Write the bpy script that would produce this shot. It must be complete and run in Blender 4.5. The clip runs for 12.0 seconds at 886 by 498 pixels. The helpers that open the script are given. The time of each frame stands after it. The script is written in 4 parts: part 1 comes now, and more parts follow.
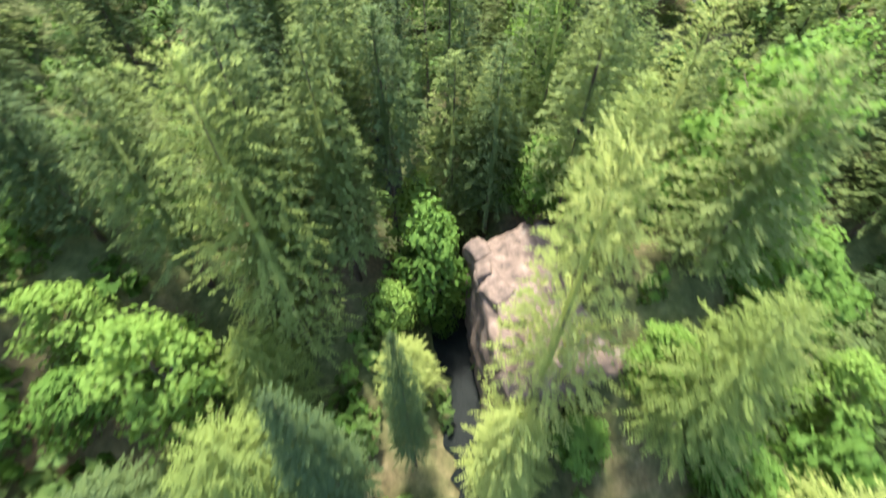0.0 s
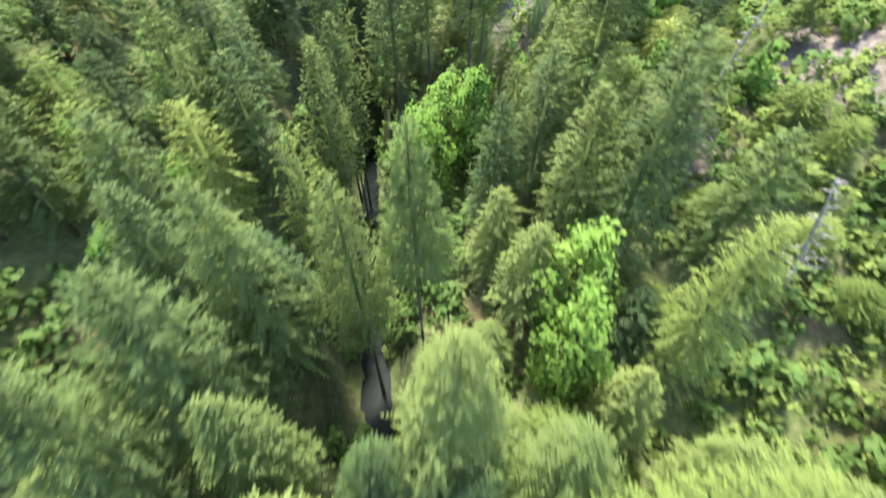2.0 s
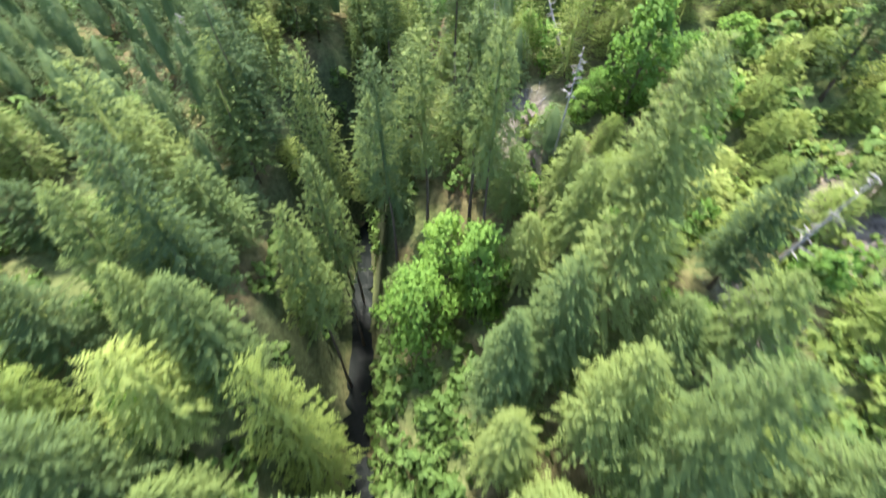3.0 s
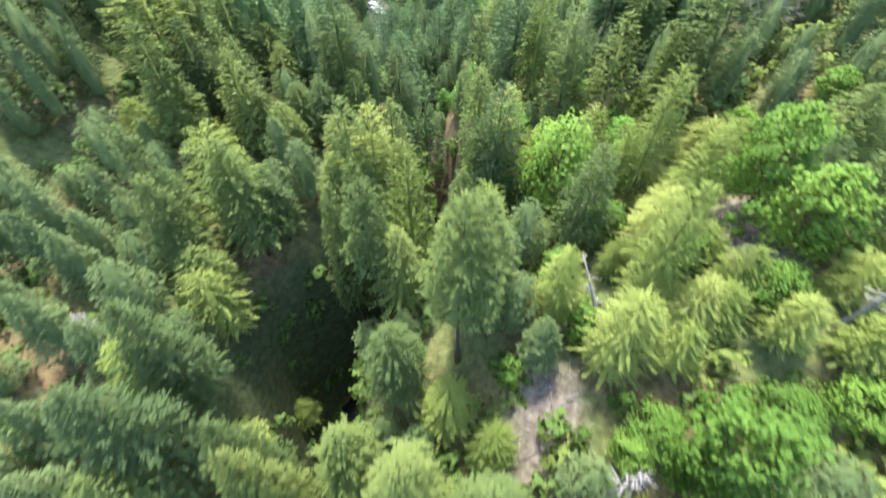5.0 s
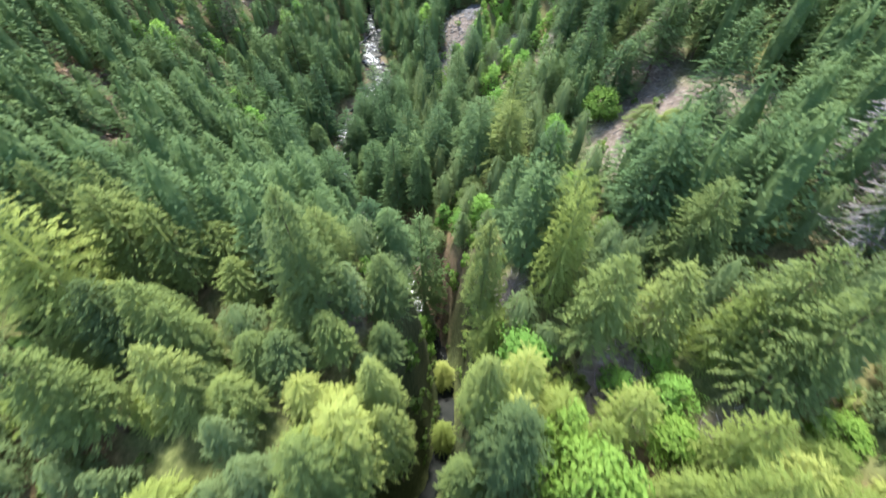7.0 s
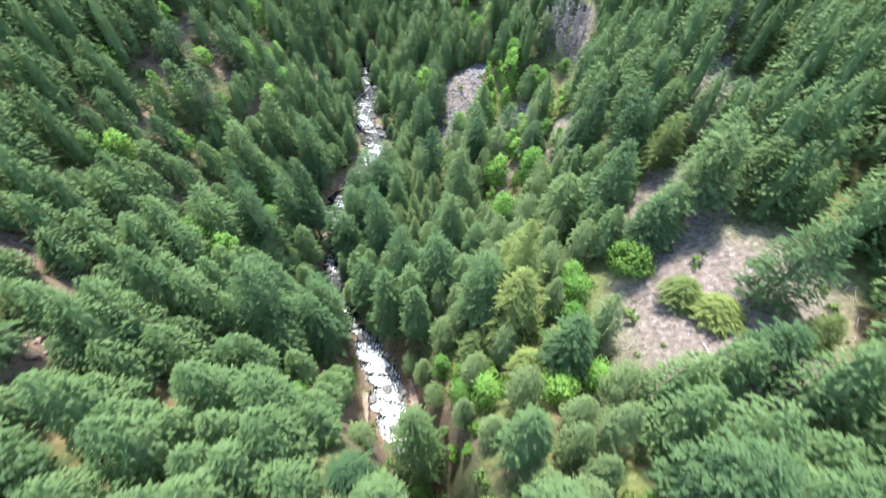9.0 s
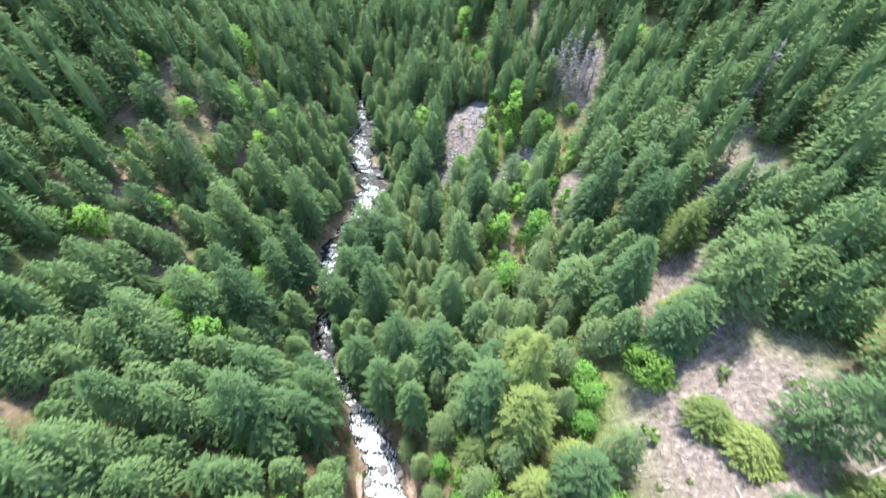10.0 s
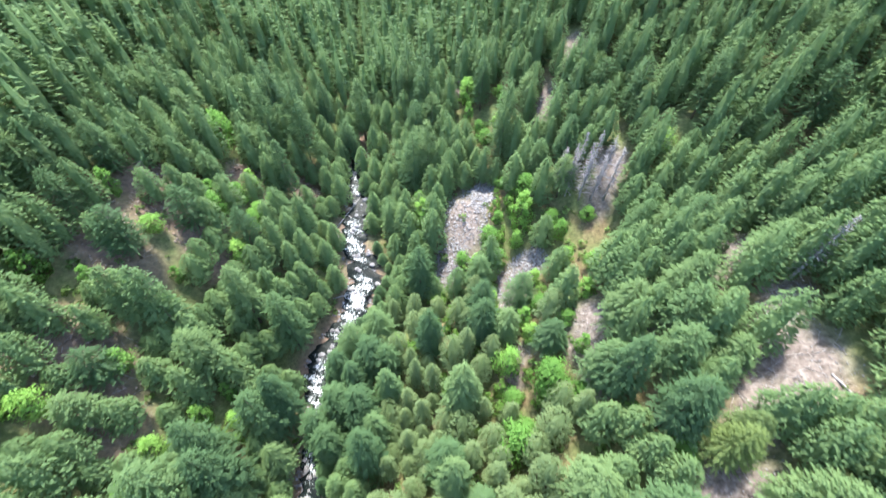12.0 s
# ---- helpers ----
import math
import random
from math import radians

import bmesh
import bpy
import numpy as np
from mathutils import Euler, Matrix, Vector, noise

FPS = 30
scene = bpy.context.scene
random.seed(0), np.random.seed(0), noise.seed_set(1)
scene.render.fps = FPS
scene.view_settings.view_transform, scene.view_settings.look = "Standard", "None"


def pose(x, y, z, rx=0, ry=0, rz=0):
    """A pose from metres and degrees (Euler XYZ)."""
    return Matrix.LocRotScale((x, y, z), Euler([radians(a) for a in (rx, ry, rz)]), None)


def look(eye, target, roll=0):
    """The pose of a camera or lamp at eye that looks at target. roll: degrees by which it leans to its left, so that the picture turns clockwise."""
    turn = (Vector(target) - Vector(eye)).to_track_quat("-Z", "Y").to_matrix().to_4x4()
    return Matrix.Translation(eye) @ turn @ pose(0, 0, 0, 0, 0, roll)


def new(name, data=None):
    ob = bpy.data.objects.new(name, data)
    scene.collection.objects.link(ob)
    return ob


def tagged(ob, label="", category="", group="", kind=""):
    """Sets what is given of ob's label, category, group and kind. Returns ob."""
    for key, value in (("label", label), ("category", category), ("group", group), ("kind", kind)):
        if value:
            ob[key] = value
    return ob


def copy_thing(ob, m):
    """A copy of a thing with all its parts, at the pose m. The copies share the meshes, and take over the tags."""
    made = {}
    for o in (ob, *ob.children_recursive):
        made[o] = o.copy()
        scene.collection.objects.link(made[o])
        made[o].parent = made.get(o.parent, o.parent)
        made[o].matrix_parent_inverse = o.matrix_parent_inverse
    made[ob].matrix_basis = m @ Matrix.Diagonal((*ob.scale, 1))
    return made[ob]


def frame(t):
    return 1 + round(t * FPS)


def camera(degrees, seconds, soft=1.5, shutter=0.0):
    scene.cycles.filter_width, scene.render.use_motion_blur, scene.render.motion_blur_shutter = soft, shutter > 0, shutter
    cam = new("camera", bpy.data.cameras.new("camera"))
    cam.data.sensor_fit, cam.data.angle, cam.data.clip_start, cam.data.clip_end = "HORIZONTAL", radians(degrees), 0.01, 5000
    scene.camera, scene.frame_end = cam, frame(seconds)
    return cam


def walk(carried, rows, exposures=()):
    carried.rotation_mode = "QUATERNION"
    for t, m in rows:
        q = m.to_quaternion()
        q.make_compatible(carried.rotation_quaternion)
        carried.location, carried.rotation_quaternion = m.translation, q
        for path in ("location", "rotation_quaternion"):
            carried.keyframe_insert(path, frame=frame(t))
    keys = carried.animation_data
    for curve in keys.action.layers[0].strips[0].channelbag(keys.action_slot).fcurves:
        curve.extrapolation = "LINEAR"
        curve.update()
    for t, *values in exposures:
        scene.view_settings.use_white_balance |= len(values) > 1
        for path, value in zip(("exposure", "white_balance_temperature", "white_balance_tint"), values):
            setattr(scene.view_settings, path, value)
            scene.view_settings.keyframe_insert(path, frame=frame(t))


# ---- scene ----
cam = camera(103.0, 12.0, soft=1.55, shutter=0.6)
PATH = [
    (0.0, (-3.68, -92.46, 33.23), (-3.251, -77.894, 19.534), -0.55),
    (0.5, (-3.44, -86.58, 36.40), (-3.008, -72.070, 22.650), -0.60),
    (1.0, (-3.16, -80.10, 39.70), (-2.755, -65.621, 25.910), -0.47),
    (1.5, (-2.89, -73.34, 43.38), (-2.494, -58.874, 29.574), -0.40),
    (2.0, (-2.64, -66.17, 46.94), (-2.244, -51.714, 33.132), -0.42),
    (2.5, (-2.30, -58.59, 50.86), (-1.931, -44.141, 37.037), -0.49),
    (3.0, (-1.95, -50.95, 54.80), (-1.603, -36.523, 40.951), -0.46),
    (3.2, (-1.81, -48.06, 56.27), (-1.495, -33.652, 42.404), -0.37),
    (4.8, (-0.77, -24.42, 68.24), (-0.645, -10.126, 54.247), 0.05),
    (5.0, (-0.64, -21.40, 69.76), (-0.541, -7.115, 55.756), 0.08),
    (5.5, (-0.39, -14.15, 73.27), (-0.331, 0.089, 59.224), 0.07),
    (6.0, (-0.20, -7.28, 76.55), (-0.177, 6.909, 62.456), 0.05),
    (6.5, (-0.00, 0.00, 80.00), (-0.000, 14.142, 65.858), -0.00),
    (7.0, (0.02, 7.19, 83.39), (0.007, 21.309, 69.232), -0.01),
    (7.5, (0.06, 14.39, 86.84), (0.036, 28.459, 72.624), 0.02),
    (7.7, (0.09, 17.04, 88.10), (0.073, 31.095, 73.873), 0.01),
    (9.3, (0.44, 39.71, 98.44), (0.359, 53.696, 84.144), 0.14),
    (9.5, (0.42, 42.89, 99.97), (0.349, 56.861, 85.660), 0.12),
    (10.0, (0.30, 49.69, 103.13), (0.254, 63.654, 88.812), 0.25),
    (10.5, (0.16, 56.86, 106.49), (0.130, 70.794, 92.150), 0.34),
    (11.0, (0.02, 64.01, 109.96), (-0.007, 77.917, 95.586), 0.45),
    (11.5, (-0.10, 71.13, 113.56), (-0.127, 84.992, 99.141), 0.47),
    (12.0, (-0.08, 78.08, 116.70), (-0.105, 91.909, 102.245), 0.50),
]
walk(cam, [(t, look(eye, target, roll)) for t, eye, target, roll in PATH], [(0.0, 2.55, 6500, 9), (3.0, 2.75, 6500, 9), (5.0, 2.63, 6500, 9), (6.5, 2.33, 6500, 9), (7.5, 2.5, 6400, 10), (9.5, 2.64, 6150, 11), (12.0, 2.82, 6150, 11)])

# ---- light ----
world = bpy.data.worlds.new("sky")
scene.world = world
world.use_nodes = True
wt = world.node_tree
sky = wt.nodes.new("ShaderNodeTexSky")
sky.sky_type = "NISHITA"
sky.sun_disc = False
sky.sun_elevation = radians(72)
sky.sun_rotation = radians(-12)
sky.dust_density = 1.4
wt.links.new(sky.outputs[0], wt.nodes["Background"].inputs[0])
wt.nodes["Background"].inputs[1].default_value = 0.15
sun = new("sun", bpy.data.lights.new("sun", "SUN"))
sun.data.energy, sun.data.angle, sun.data.color = 2.9, radians(8), (1.0, 0.95, 0.84)
sun.matrix_world = look((-9, 42, 136), (0, 0, 0))


# ---- materials ----
def principled(name, rough=0.9):
    m = bpy.data.materials.new(name)
    m.use_nodes = True
    n, l = m.node_tree.nodes, m.node_tree.links
    b = n["Principled BSDF"]
    b.inputs["Roughness"].default_value = rough
    b.inputs["Specular IOR Level"].default_value = 0.2
    return m, n, l, b


def ramp(n, stops):
    r = n.new("ShaderNodeValToRGB")
    e = r.color_ramp.elements
    e[0].position, e[0].color = stops[0][0], (*stops[0][1], 1)
    e[1].position, e[1].color = stops[-1][0], (*stops[-1][1], 1)
    for p, c in stops[1:-1]:
        e.new(p).color = (*c, 1)
    return r


def noise_tex(n, l, scale, detail=4.0, rough=0.55, coords="Object"):
    tc = n.new("ShaderNodeNewGeometry" if coords == "Position" else "ShaderNodeTexCoord")
    t = n.new("ShaderNodeTexNoise")
    t.inputs["Scale"].default_value, t.inputs["Detail"].default_value, t.inputs["Roughness"].default_value = scale, detail, rough
    l.new(tc.outputs[coords], t.inputs["Vector"])
    return t


def foliage(name, dark, mid, light, patch=0.0, shine=0.12, grain=0.9):
    """Leaves: tone from leaf to leaf and from tree to tree, some light passing through. patch: tone changes over a joined wood."""
    m, n, l, b = principled(name, 0.6)
    b.inputs["Specular IOR Level"].default_value = shine
    geo, info = n.new("ShaderNodeNewGeometry"), n.new("ShaderNodeObjectInfo")
    mix = n.new("ShaderNodeMath")
    mix.operation = "MULTIPLY_ADD"
    l.new(geo.outputs["Random Per Island"], mix.inputs[0])
    mix.inputs[1].default_value = 0.16
    add = n.new("ShaderNodeMath")
    add.operation = "MULTIPLY"
    if patch:
        l.new(noise_tex(n, l, patch, 2.0).outputs["Fac"], add.inputs[0])
        add.inputs[1].default_value = 0.8
    else:
        l.new(info.outputs["Random"], add.inputs[0])
        add.inputs[1].default_value = 0.7
    l.new(add.outputs[0], mix.inputs[2])
    r = ramp(n, [(0.0, dark), (0.5, mid), (1.0, light)])
    fine = noise_tex(n, l, 7.0, 3.0, 0.7, "Position")
    bend = n.new("ShaderNodeMath")
    bend.operation = "MULTIPLY_ADD"
    l.new(fine.outputs["Fac"], bend.inputs[0])
    bend.inputs[1].default_value = grain
    l.new(mix.outputs[0], bend.inputs[2])
    shift = n.new("ShaderNodeMath")
    shift.operation = "SUBTRACT"
    l.new(bend.outputs[0], shift.inputs[0])
    shift.inputs[1].default_value = 0.5 * grain
    l.new(shift.outputs[0], r.inputs["Fac"])
    l.new(r.outputs["Color"], b.inputs["Base Color"])
    rel = n.new("ShaderNodeBump")
    rel.inputs["Strength"].default_value, rel.inputs["Distance"].default_value = 0.5, 0.12
    l.new(fine.outputs["Fac"], rel.inputs["Height"])
    l.new(rel.outputs[0], b.inputs["Normal"])
    tr, sh = n.new("ShaderNodeBsdfTranslucent"), n.new("ShaderNodeMixShader")
    l.new(r.outputs["Color"], tr.inputs["Color"])
    sh.inputs[0].default_value = 0.54
    l.new(b.outputs[0], sh.inputs[1])
    l.new(tr.outputs[0], sh.inputs[2])
    l.new(sh.outputs[0], n["Material Output"].inputs["Surface"])
    return m


# FIR is yellowed in its colour for the warm sunlight at the gorge.
FIR = foliage("sunlit_fir_needles", (0.068, 0.112, 0.048), (0.155, 0.21, 0.065), (0.25, 0.3, 0.095))
# VALLEY_FIR and WOOD carry the valley's cooler light and haze in their greens.
VALLEY_FIR = foliage("cool_lit_fir_needles", (0.052, 0.102, 0.046), (0.094, 0.162, 0.066), (0.165, 0.238, 0.092))
PALE = foliage("pale_fir_needles", (0.13, 0.185, 0.045), (0.24, 0.305, 0.083), (0.39, 0.425, 0.135))
WOOD = foliage("far_fir_needles", (0.064, 0.118, 0.05), (0.118, 0.19, 0.076), (0.21, 0.285, 0.108), patch=0.16)
YOUNG = foliage("young_fir_needles", (0.082, 0.13, 0.058), (0.14, 0.2, 0.085), (0.22, 0.275, 0.12), patch=0.2)
LEAF = foliage("broad_leaves", (0.085, 0.17, 0.033), (0.15, 0.265, 0.05), (0.27, 0.385, 0.085))
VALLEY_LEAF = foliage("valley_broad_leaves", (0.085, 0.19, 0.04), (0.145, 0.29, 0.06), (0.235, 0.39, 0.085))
SHRUB = foliage("shrub_leaves", (0.06, 0.11, 0.035), (0.125, 0.205, 0.055), (0.23, 0.31, 0.09), patch=0.12)


def plain(name, stops, scale, rough=0.9, bump=0.3, stretch=None):
    m, n, l, b = principled(name, rough)
    t = noise_tex(n, l, scale, 6.0, 0.65)
    if stretch:
        mp = n.new("ShaderNodeMapping")
        mp.inputs["Scale"].default_value = stretch
        l.new(t.inputs["Vector"].links[0].from_socket, mp.inputs["Vector"])
        l.new(mp.outputs[0], t.inputs["Vector"])
    r = ramp(n, stops)
    l.new(t.outputs["Fac"], r.inputs["Fac"])
    l.new(r.outputs["Color"], b.inputs["Base Color"])
    bp = n.new("ShaderNodeBump")
    bp.inputs["Strength"].default_value, bp.inputs["Distance"].default_value = bump, 0.05
    l.new(t.outputs["Fac"], bp.inputs["Height"])
    l.new(bp.outputs[0], b.inputs["Normal"])
    return m


BARK = plain("bark", [(0.3, (0.045, 0.032, 0.024)), (0.55, (0.1, 0.075, 0.055)), (0.75, (0.17, 0.14, 0.115))], 5.0, stretch=(3, 3, 0.5))
GREY_WOOD = plain("weathered_wood", [(0.3, (0.13, 0.118, 0.114)), (0.5, (0.23, 0.214, 0.208)), (0.75, (0.37, 0.35, 0.34))], 6.0, stretch=(3, 3, 0.4))
CHAR = plain("charred_wood", [(0.3, (0.018, 0.017, 0.017)), (0.7, (0.07, 0.062, 0.058))], 6.0, stretch=(3, 3, 0.4))
STONE = plain("stone", [(0.3, (0.07, 0.066, 0.067)), (0.5, (0.135, 0.13, 0.132)), (0.72, (0.26, 0.252, 0.25))], 1.6)
LEDGE = plain("ledge_rock", [(0.28, (0.05, 0.04, 0.034)), (0.42, (0.1, 0.074, 0.06)), (0.55, (0.155, 0.112, 0.088)), (0.75, (0.22, 0.19, 0.165))], 1.3, bump=0.7)
CLIFF = plain("cliff_rock", [(0.3, (0.07, 0.055, 0.048)), (0.45, (0.15, 0.105, 0.08)), (0.58, (0.2, 0.16, 0.135)), (0.75, (0.28, 0.24, 0.21))], 0.7)


def ground_material():
    """Forest floor: brown litter and low growth, bare soil where the map says so, rock where it is steep, shade painted
    dark green on the walls of the gorge.
    """
    m, n, l, b = principled("forest_floor", 0.95)
    big, small = noise_tex(n, l, 0.09, 5.0), noise_tex(n, l, 1.3, 6.0, 0.7)
    litter = ramp(n, [(0.3, (0.045, 0.034, 0.018)), (0.5, (0.095, 0.07, 0.036)), (0.75, (0.175, 0.13, 0.075))])
    green = ramp(n, [(0.3, (0.035, 0.045, 0.016)), (0.5, (0.072, 0.088, 0.03)), (0.75, (0.135, 0.145, 0.06))])
    soil = ramp(n, [(0.32, (0.045, 0.036, 0.031)), (0.48, (0.11, 0.089, 0.077)), (0.58, (0.145, 0.122, 0.108)), (0.7, (0.24, 0.21, 0.19))])
    rock = ramp(n, [(0.25, (0.045, 0.034, 0.027)), (0.42, (0.09, 0.066, 0.052)), (0.55, (0.14, 0.094, 0.066)), (0.66, (0.125, 0.105, 0.092)), (0.8, (0.2, 0.175, 0.155))])
    # dark green standing in for the shade on the gorge walls
    gorge_shade_tone = ramp(n, [(0.3, (0.02, 0.028, 0.012)), (0.5, (0.042, 0.055, 0.022)), (0.75, (0.085, 0.095, 0.045))])
    for r in (litter, green, soil, rock, gorge_shade_tone):
        l.new(small.outputs["Fac"], r.inputs["Fac"])
    gm = ramp(n, [(0.36, (0, 0, 0)), (0.54, (1, 1, 1))])
    l.new(big.outputs["Fac"], gm.inputs["Fac"])
    att = n.new("ShaderNodeAttribute")
    att.attribute_name = "cover"
    sep = n.new("ShaderNodeSeparateColor")
    l.new(att.outputs["Color"], sep.inputs[0])
    last = litter.outputs["Color"]
    for top, fac in ((green, gm.outputs["Color"]), (soil, sep.outputs[0]), (rock, sep.outputs[1]), (gorge_shade_tone, sep.outputs[2])):
        mx = n.new("ShaderNodeMix")
        mx.data_type = "RGBA"
        l.new(fac, mx.inputs["Factor"])
        l.new(last, mx.inputs["A"])
        l.new(top.outputs["Color"], mx.inputs["B"])
        last = mx.outputs["Result"]
    l.new(last, b.inputs["Base Color"])
    bp = n.new("ShaderNodeBump")
    bp.inputs["Strength"].default_value, bp.inputs["Distance"].default_value = 0.6, 0.25
    l.new(small.outputs["Fac"], bp.inputs["Height"])
    l.new(bp.outputs[0], b.inputs["Normal"])
    return m


def water_material():
    """Dark green water with white foam in streaks along the stream; foam fills the steep reaches."""
    m, n, l, b = principled("stream_water", 0.12)
    b.inputs["Specular IOR Level"].default_value = 0.05
    tc, mp = n.new("ShaderNodeTexCoord"), n.new("ShaderNodeMapping")
    mp.inputs["Scale"].default_value = (2.4, 1.2, 1.2)
    l.new(tc.outputs["Object"], mp.inputs["Vector"])
    t = n.new("ShaderNodeTexNoise")
    t.inputs["Scale"].default_value, t.inputs["Detail"].default_value, t.inputs["Roughness"].default_value = 1.0, 7.0, 0.68
    l.new(mp.outputs[0], t.inputs["Vector"])
    att = n.new("ShaderNodeAttribute")
    att.attribute_name = "foam"
    s = n.new("ShaderNodeMath")
    s.operation = "ADD"
    l.new(t.outputs["Fac"], s.inputs[0])
    l.new(att.outputs["Fac"], s.inputs[1])
    f = ramp(n, [(0.62, (0, 0, 0)), (0.8, (1, 1, 1))])
    l.new(s.outputs[0], f.inputs["Fac"])
    c = ramp(n, [(0.0, (0.005, 0.0075, 0.007)), (0.35, (0.12, 0.135, 0.135)), (0.7, (0.42, 0.44, 0.45)), (1.0, (0.8, 0.82, 0.83))])
    l.new(f.outputs["Color"], c.inputs["Fac"])
    l.new(c.outputs["Color"], b.inputs["Base Color"])
    rr = ramp(n, [(0.0, (0.3, 0.3, 0.3)), (1.0, (0.7, 0.7, 0.7))])
    l.new(f.outputs["Color"], rr.inputs["Fac"])
    l.new(rr.outputs["Color"], b.inputs["Roughness"])
    bp = n.new("ShaderNodeBump")
    bp.inputs["Strength"].default_value, bp.inputs["Distance"].default_value = 0.6, 0.2
    l.new(t.outputs["Fac"], bp.inputs["Height"])
    l.new(bp.outputs[0], b.inputs["Normal"])
    return m


GROUND, WATER = ground_material(), water_material()

# ---- the lie of the land ----
# Heights along the valley (stations) at set distances left and right of the creek (banks).
STATIONS = [-100, -65, -30, 5, 40, 70, 100, 130, 160, 200]
BANKS = [-70, -35, -12, 0, 12, 28, 44, 66]
FAR_LEFT = [47.4, 55.6, 62.7, 68.7, 76.0, 86.4, 89.5, 90.5, 90.7, 91.2]
MID_LEFT = [20.2, 30.1, 39.5, 45.5, 50.5, 49.0, 57.6, 62.6, 63.8, 68.1]
NEAR_LEFT = [0.3, 14.5, 31.5, 41.5, 47.5, 29.5, 33.6, 37.2, 45.5, 58.7]
CREEK = [2.3, 9.3, 11.5, 14.2, 15.9, 15.9, 23.2, 30.3, 41.2, 51.9]
NEAR_RIGHT = [11.6, 14.6, 19.5, 35.6, 46.7, 31.5, 25.3, 29.5, 40.0, 58.6]
MID_RIGHT = [7.8, 15.5, 33.0, 42.0, 51.5, 41.3, 30.0, 37.4, 50.7, 63.9]
UPPER_RIGHT = [12.3, 23.0, 37.5, 51.7, 61.8, 52.4, 35.6, 41.9, 55.3, 71.7]
FAR_RIGHT = [24.0, 33.0, 43.5, 48.1, 59.2, 62.0, 57.6, 60.2, 71.3, 86.1]
CREEK_Y = [-106.1, -76.2, -56.3, -38.3, 3.7, 11, 17, 24, 31, 41.6, 48.5, 61.5, 68.4, 75.3, 80.2, 86.1, 92.1, 101.0, 106.9, 114.8, 120.8, 126.7, 138.6, 145.5, 156.3, 165.1, 173.0, 183.8, 241.1, 329.8]
CREEK_X = [0, -1.5, -8, -12, -16, -6.5, -3.5, -0.5, 0.5, 1, -2, -10.7, -12.6, -15.8, -19, -25, -29.5, -29.3, -29, -32.3, -32.5, -28, -24, -23, -29.5, -26.5, -30, -30, -33, -40]
PROFILE = np.array([FAR_LEFT, MID_LEFT, NEAR_LEFT, CREEK, NEAR_RIGHT, MID_RIGHT, UPPER_RIGHT, FAR_RIGHT]).T
CREEK_BED = ([-106.1, -76.2, 3.7, 28.6, 48.5, 61.5, 68.4, 75.3, 82.2, 90.1, 101.0, 116.8, 132.7, 143.5, 162.1, 182.8, 241.1, 329.8], [3.3, 5.9, 10.1, 11.4, 13.4, 15.1, 16.7, 18.7, 21.2, 23.6, 25.9, 29.0, 31.9, 35.9, 43.4, 49.5, 65.6, 92.3])


def creek_x(y):
    return sum(np.interp(y + d, CREEK_Y, CREEK_X) for d in (-3, -1.5, 0, 1.5, 3)) / 5


def creek_z(y):
    return np.interp(y, *CREEK_BED)


def creek_half(y):
    """Half the stream's width."""
    return np.interp(y, [-110, -60, 40, 50, 57, 62, 75, 82, 92, 108, 120, 128, 136, 145, 152, 165, 175, 200], [1.8, 1.7, 1.7, 2.0, 3.4, 4.0, 3.8, 2.2, 1.8, 2.2, 3.2, 3.6, 3.0, 4.4, 3.6, 2.7, 2.0, 1.4])


def hump(x, y, cx, cy, rx, ry):
    return np.clip(1.4 * (1 - ((x - cx) / rx) ** 2 - ((y - cy) / ry) ** 2), 0, 1)


def rough_land(x, y):
    """Height before smoothing."""
    x, y = np.asarray(x, float), np.asarray(y, float)
    u = x - creek_x(y)
    steep = np.clip((58 - y) / 15, 0, 1) * np.clip((y + 105) / 15, 0, 1)
    u = np.where(np.abs(u) < 12, np.sign(u) * 12 * (1 - (1 - np.minimum(np.abs(u), 12) / 12) ** (1 + 1.3 * steep)), u)
    yc, uc = np.clip(y, STATIONS[0], STATIONS[-1]), np.clip(u, BANKS[0], BANKS[-1])
    i = np.clip(np.searchsorted(STATIONS, yc) - 1, 0, len(STATIONS) - 2)
    j = np.clip(np.searchsorted(BANKS, uc) - 1, 0, len(BANKS) - 2)
    ky, ku = np.array(STATIONS, float), np.array(BANKS, float)
    fy, fu = (yc - ky[i]) / (ky[i + 1] - ky[i]), (uc - ku[j]) / (ku[j + 1] - ku[j])
    fy = fy * fy * (3 - 2 * fy)
    z = (1 - fy) * ((1 - fu) * PROFILE[i, j] + fu * PROFILE[i, j + 1]) + fy * ((1 - fu) * PROFILE[i + 1, j] + fu * PROFILE[i + 1, j + 1])
    z = z + 0.6 * np.minimum(np.maximum(-70 - u, 0) + np.maximum(u - 66, 0), 160)
    z = z + 0.24 * np.minimum(np.maximum(y - 200, 0), 500) - 0.05 * np.clip(-100 - y, 0, 300)
    return z + 6.5 * hump(x, y, 8, -78, 8, 9)


GX, GY, STEP = -150.0, -130.0, 1.5
nx, ny = 201, 241
mx_, my_ = np.meshgrid(GX + STEP * np.arange(nx), GY + STEP * np.arange(ny), indexing="ij")
LAND = rough_land(mx_, my_)
for _ in range(4):
    pad = np.pad(LAND, 1, mode="edge")
    LAND = (pad[:-2, 1:-1] + pad[2:, 1:-1] + pad[1:-1, :-2] + pad[1:-1, 2:] + 2 * pad[1:-1, 1:-1]) / 6
# the stream bed, cut into the valley
across = np.abs(mx_ - creek_x(my_))
half_ = creek_half(my_)
cut = np.clip((across - half_ - 0.8) / np.where(my_ < 50, 2.4, 5.0), 0, 1)
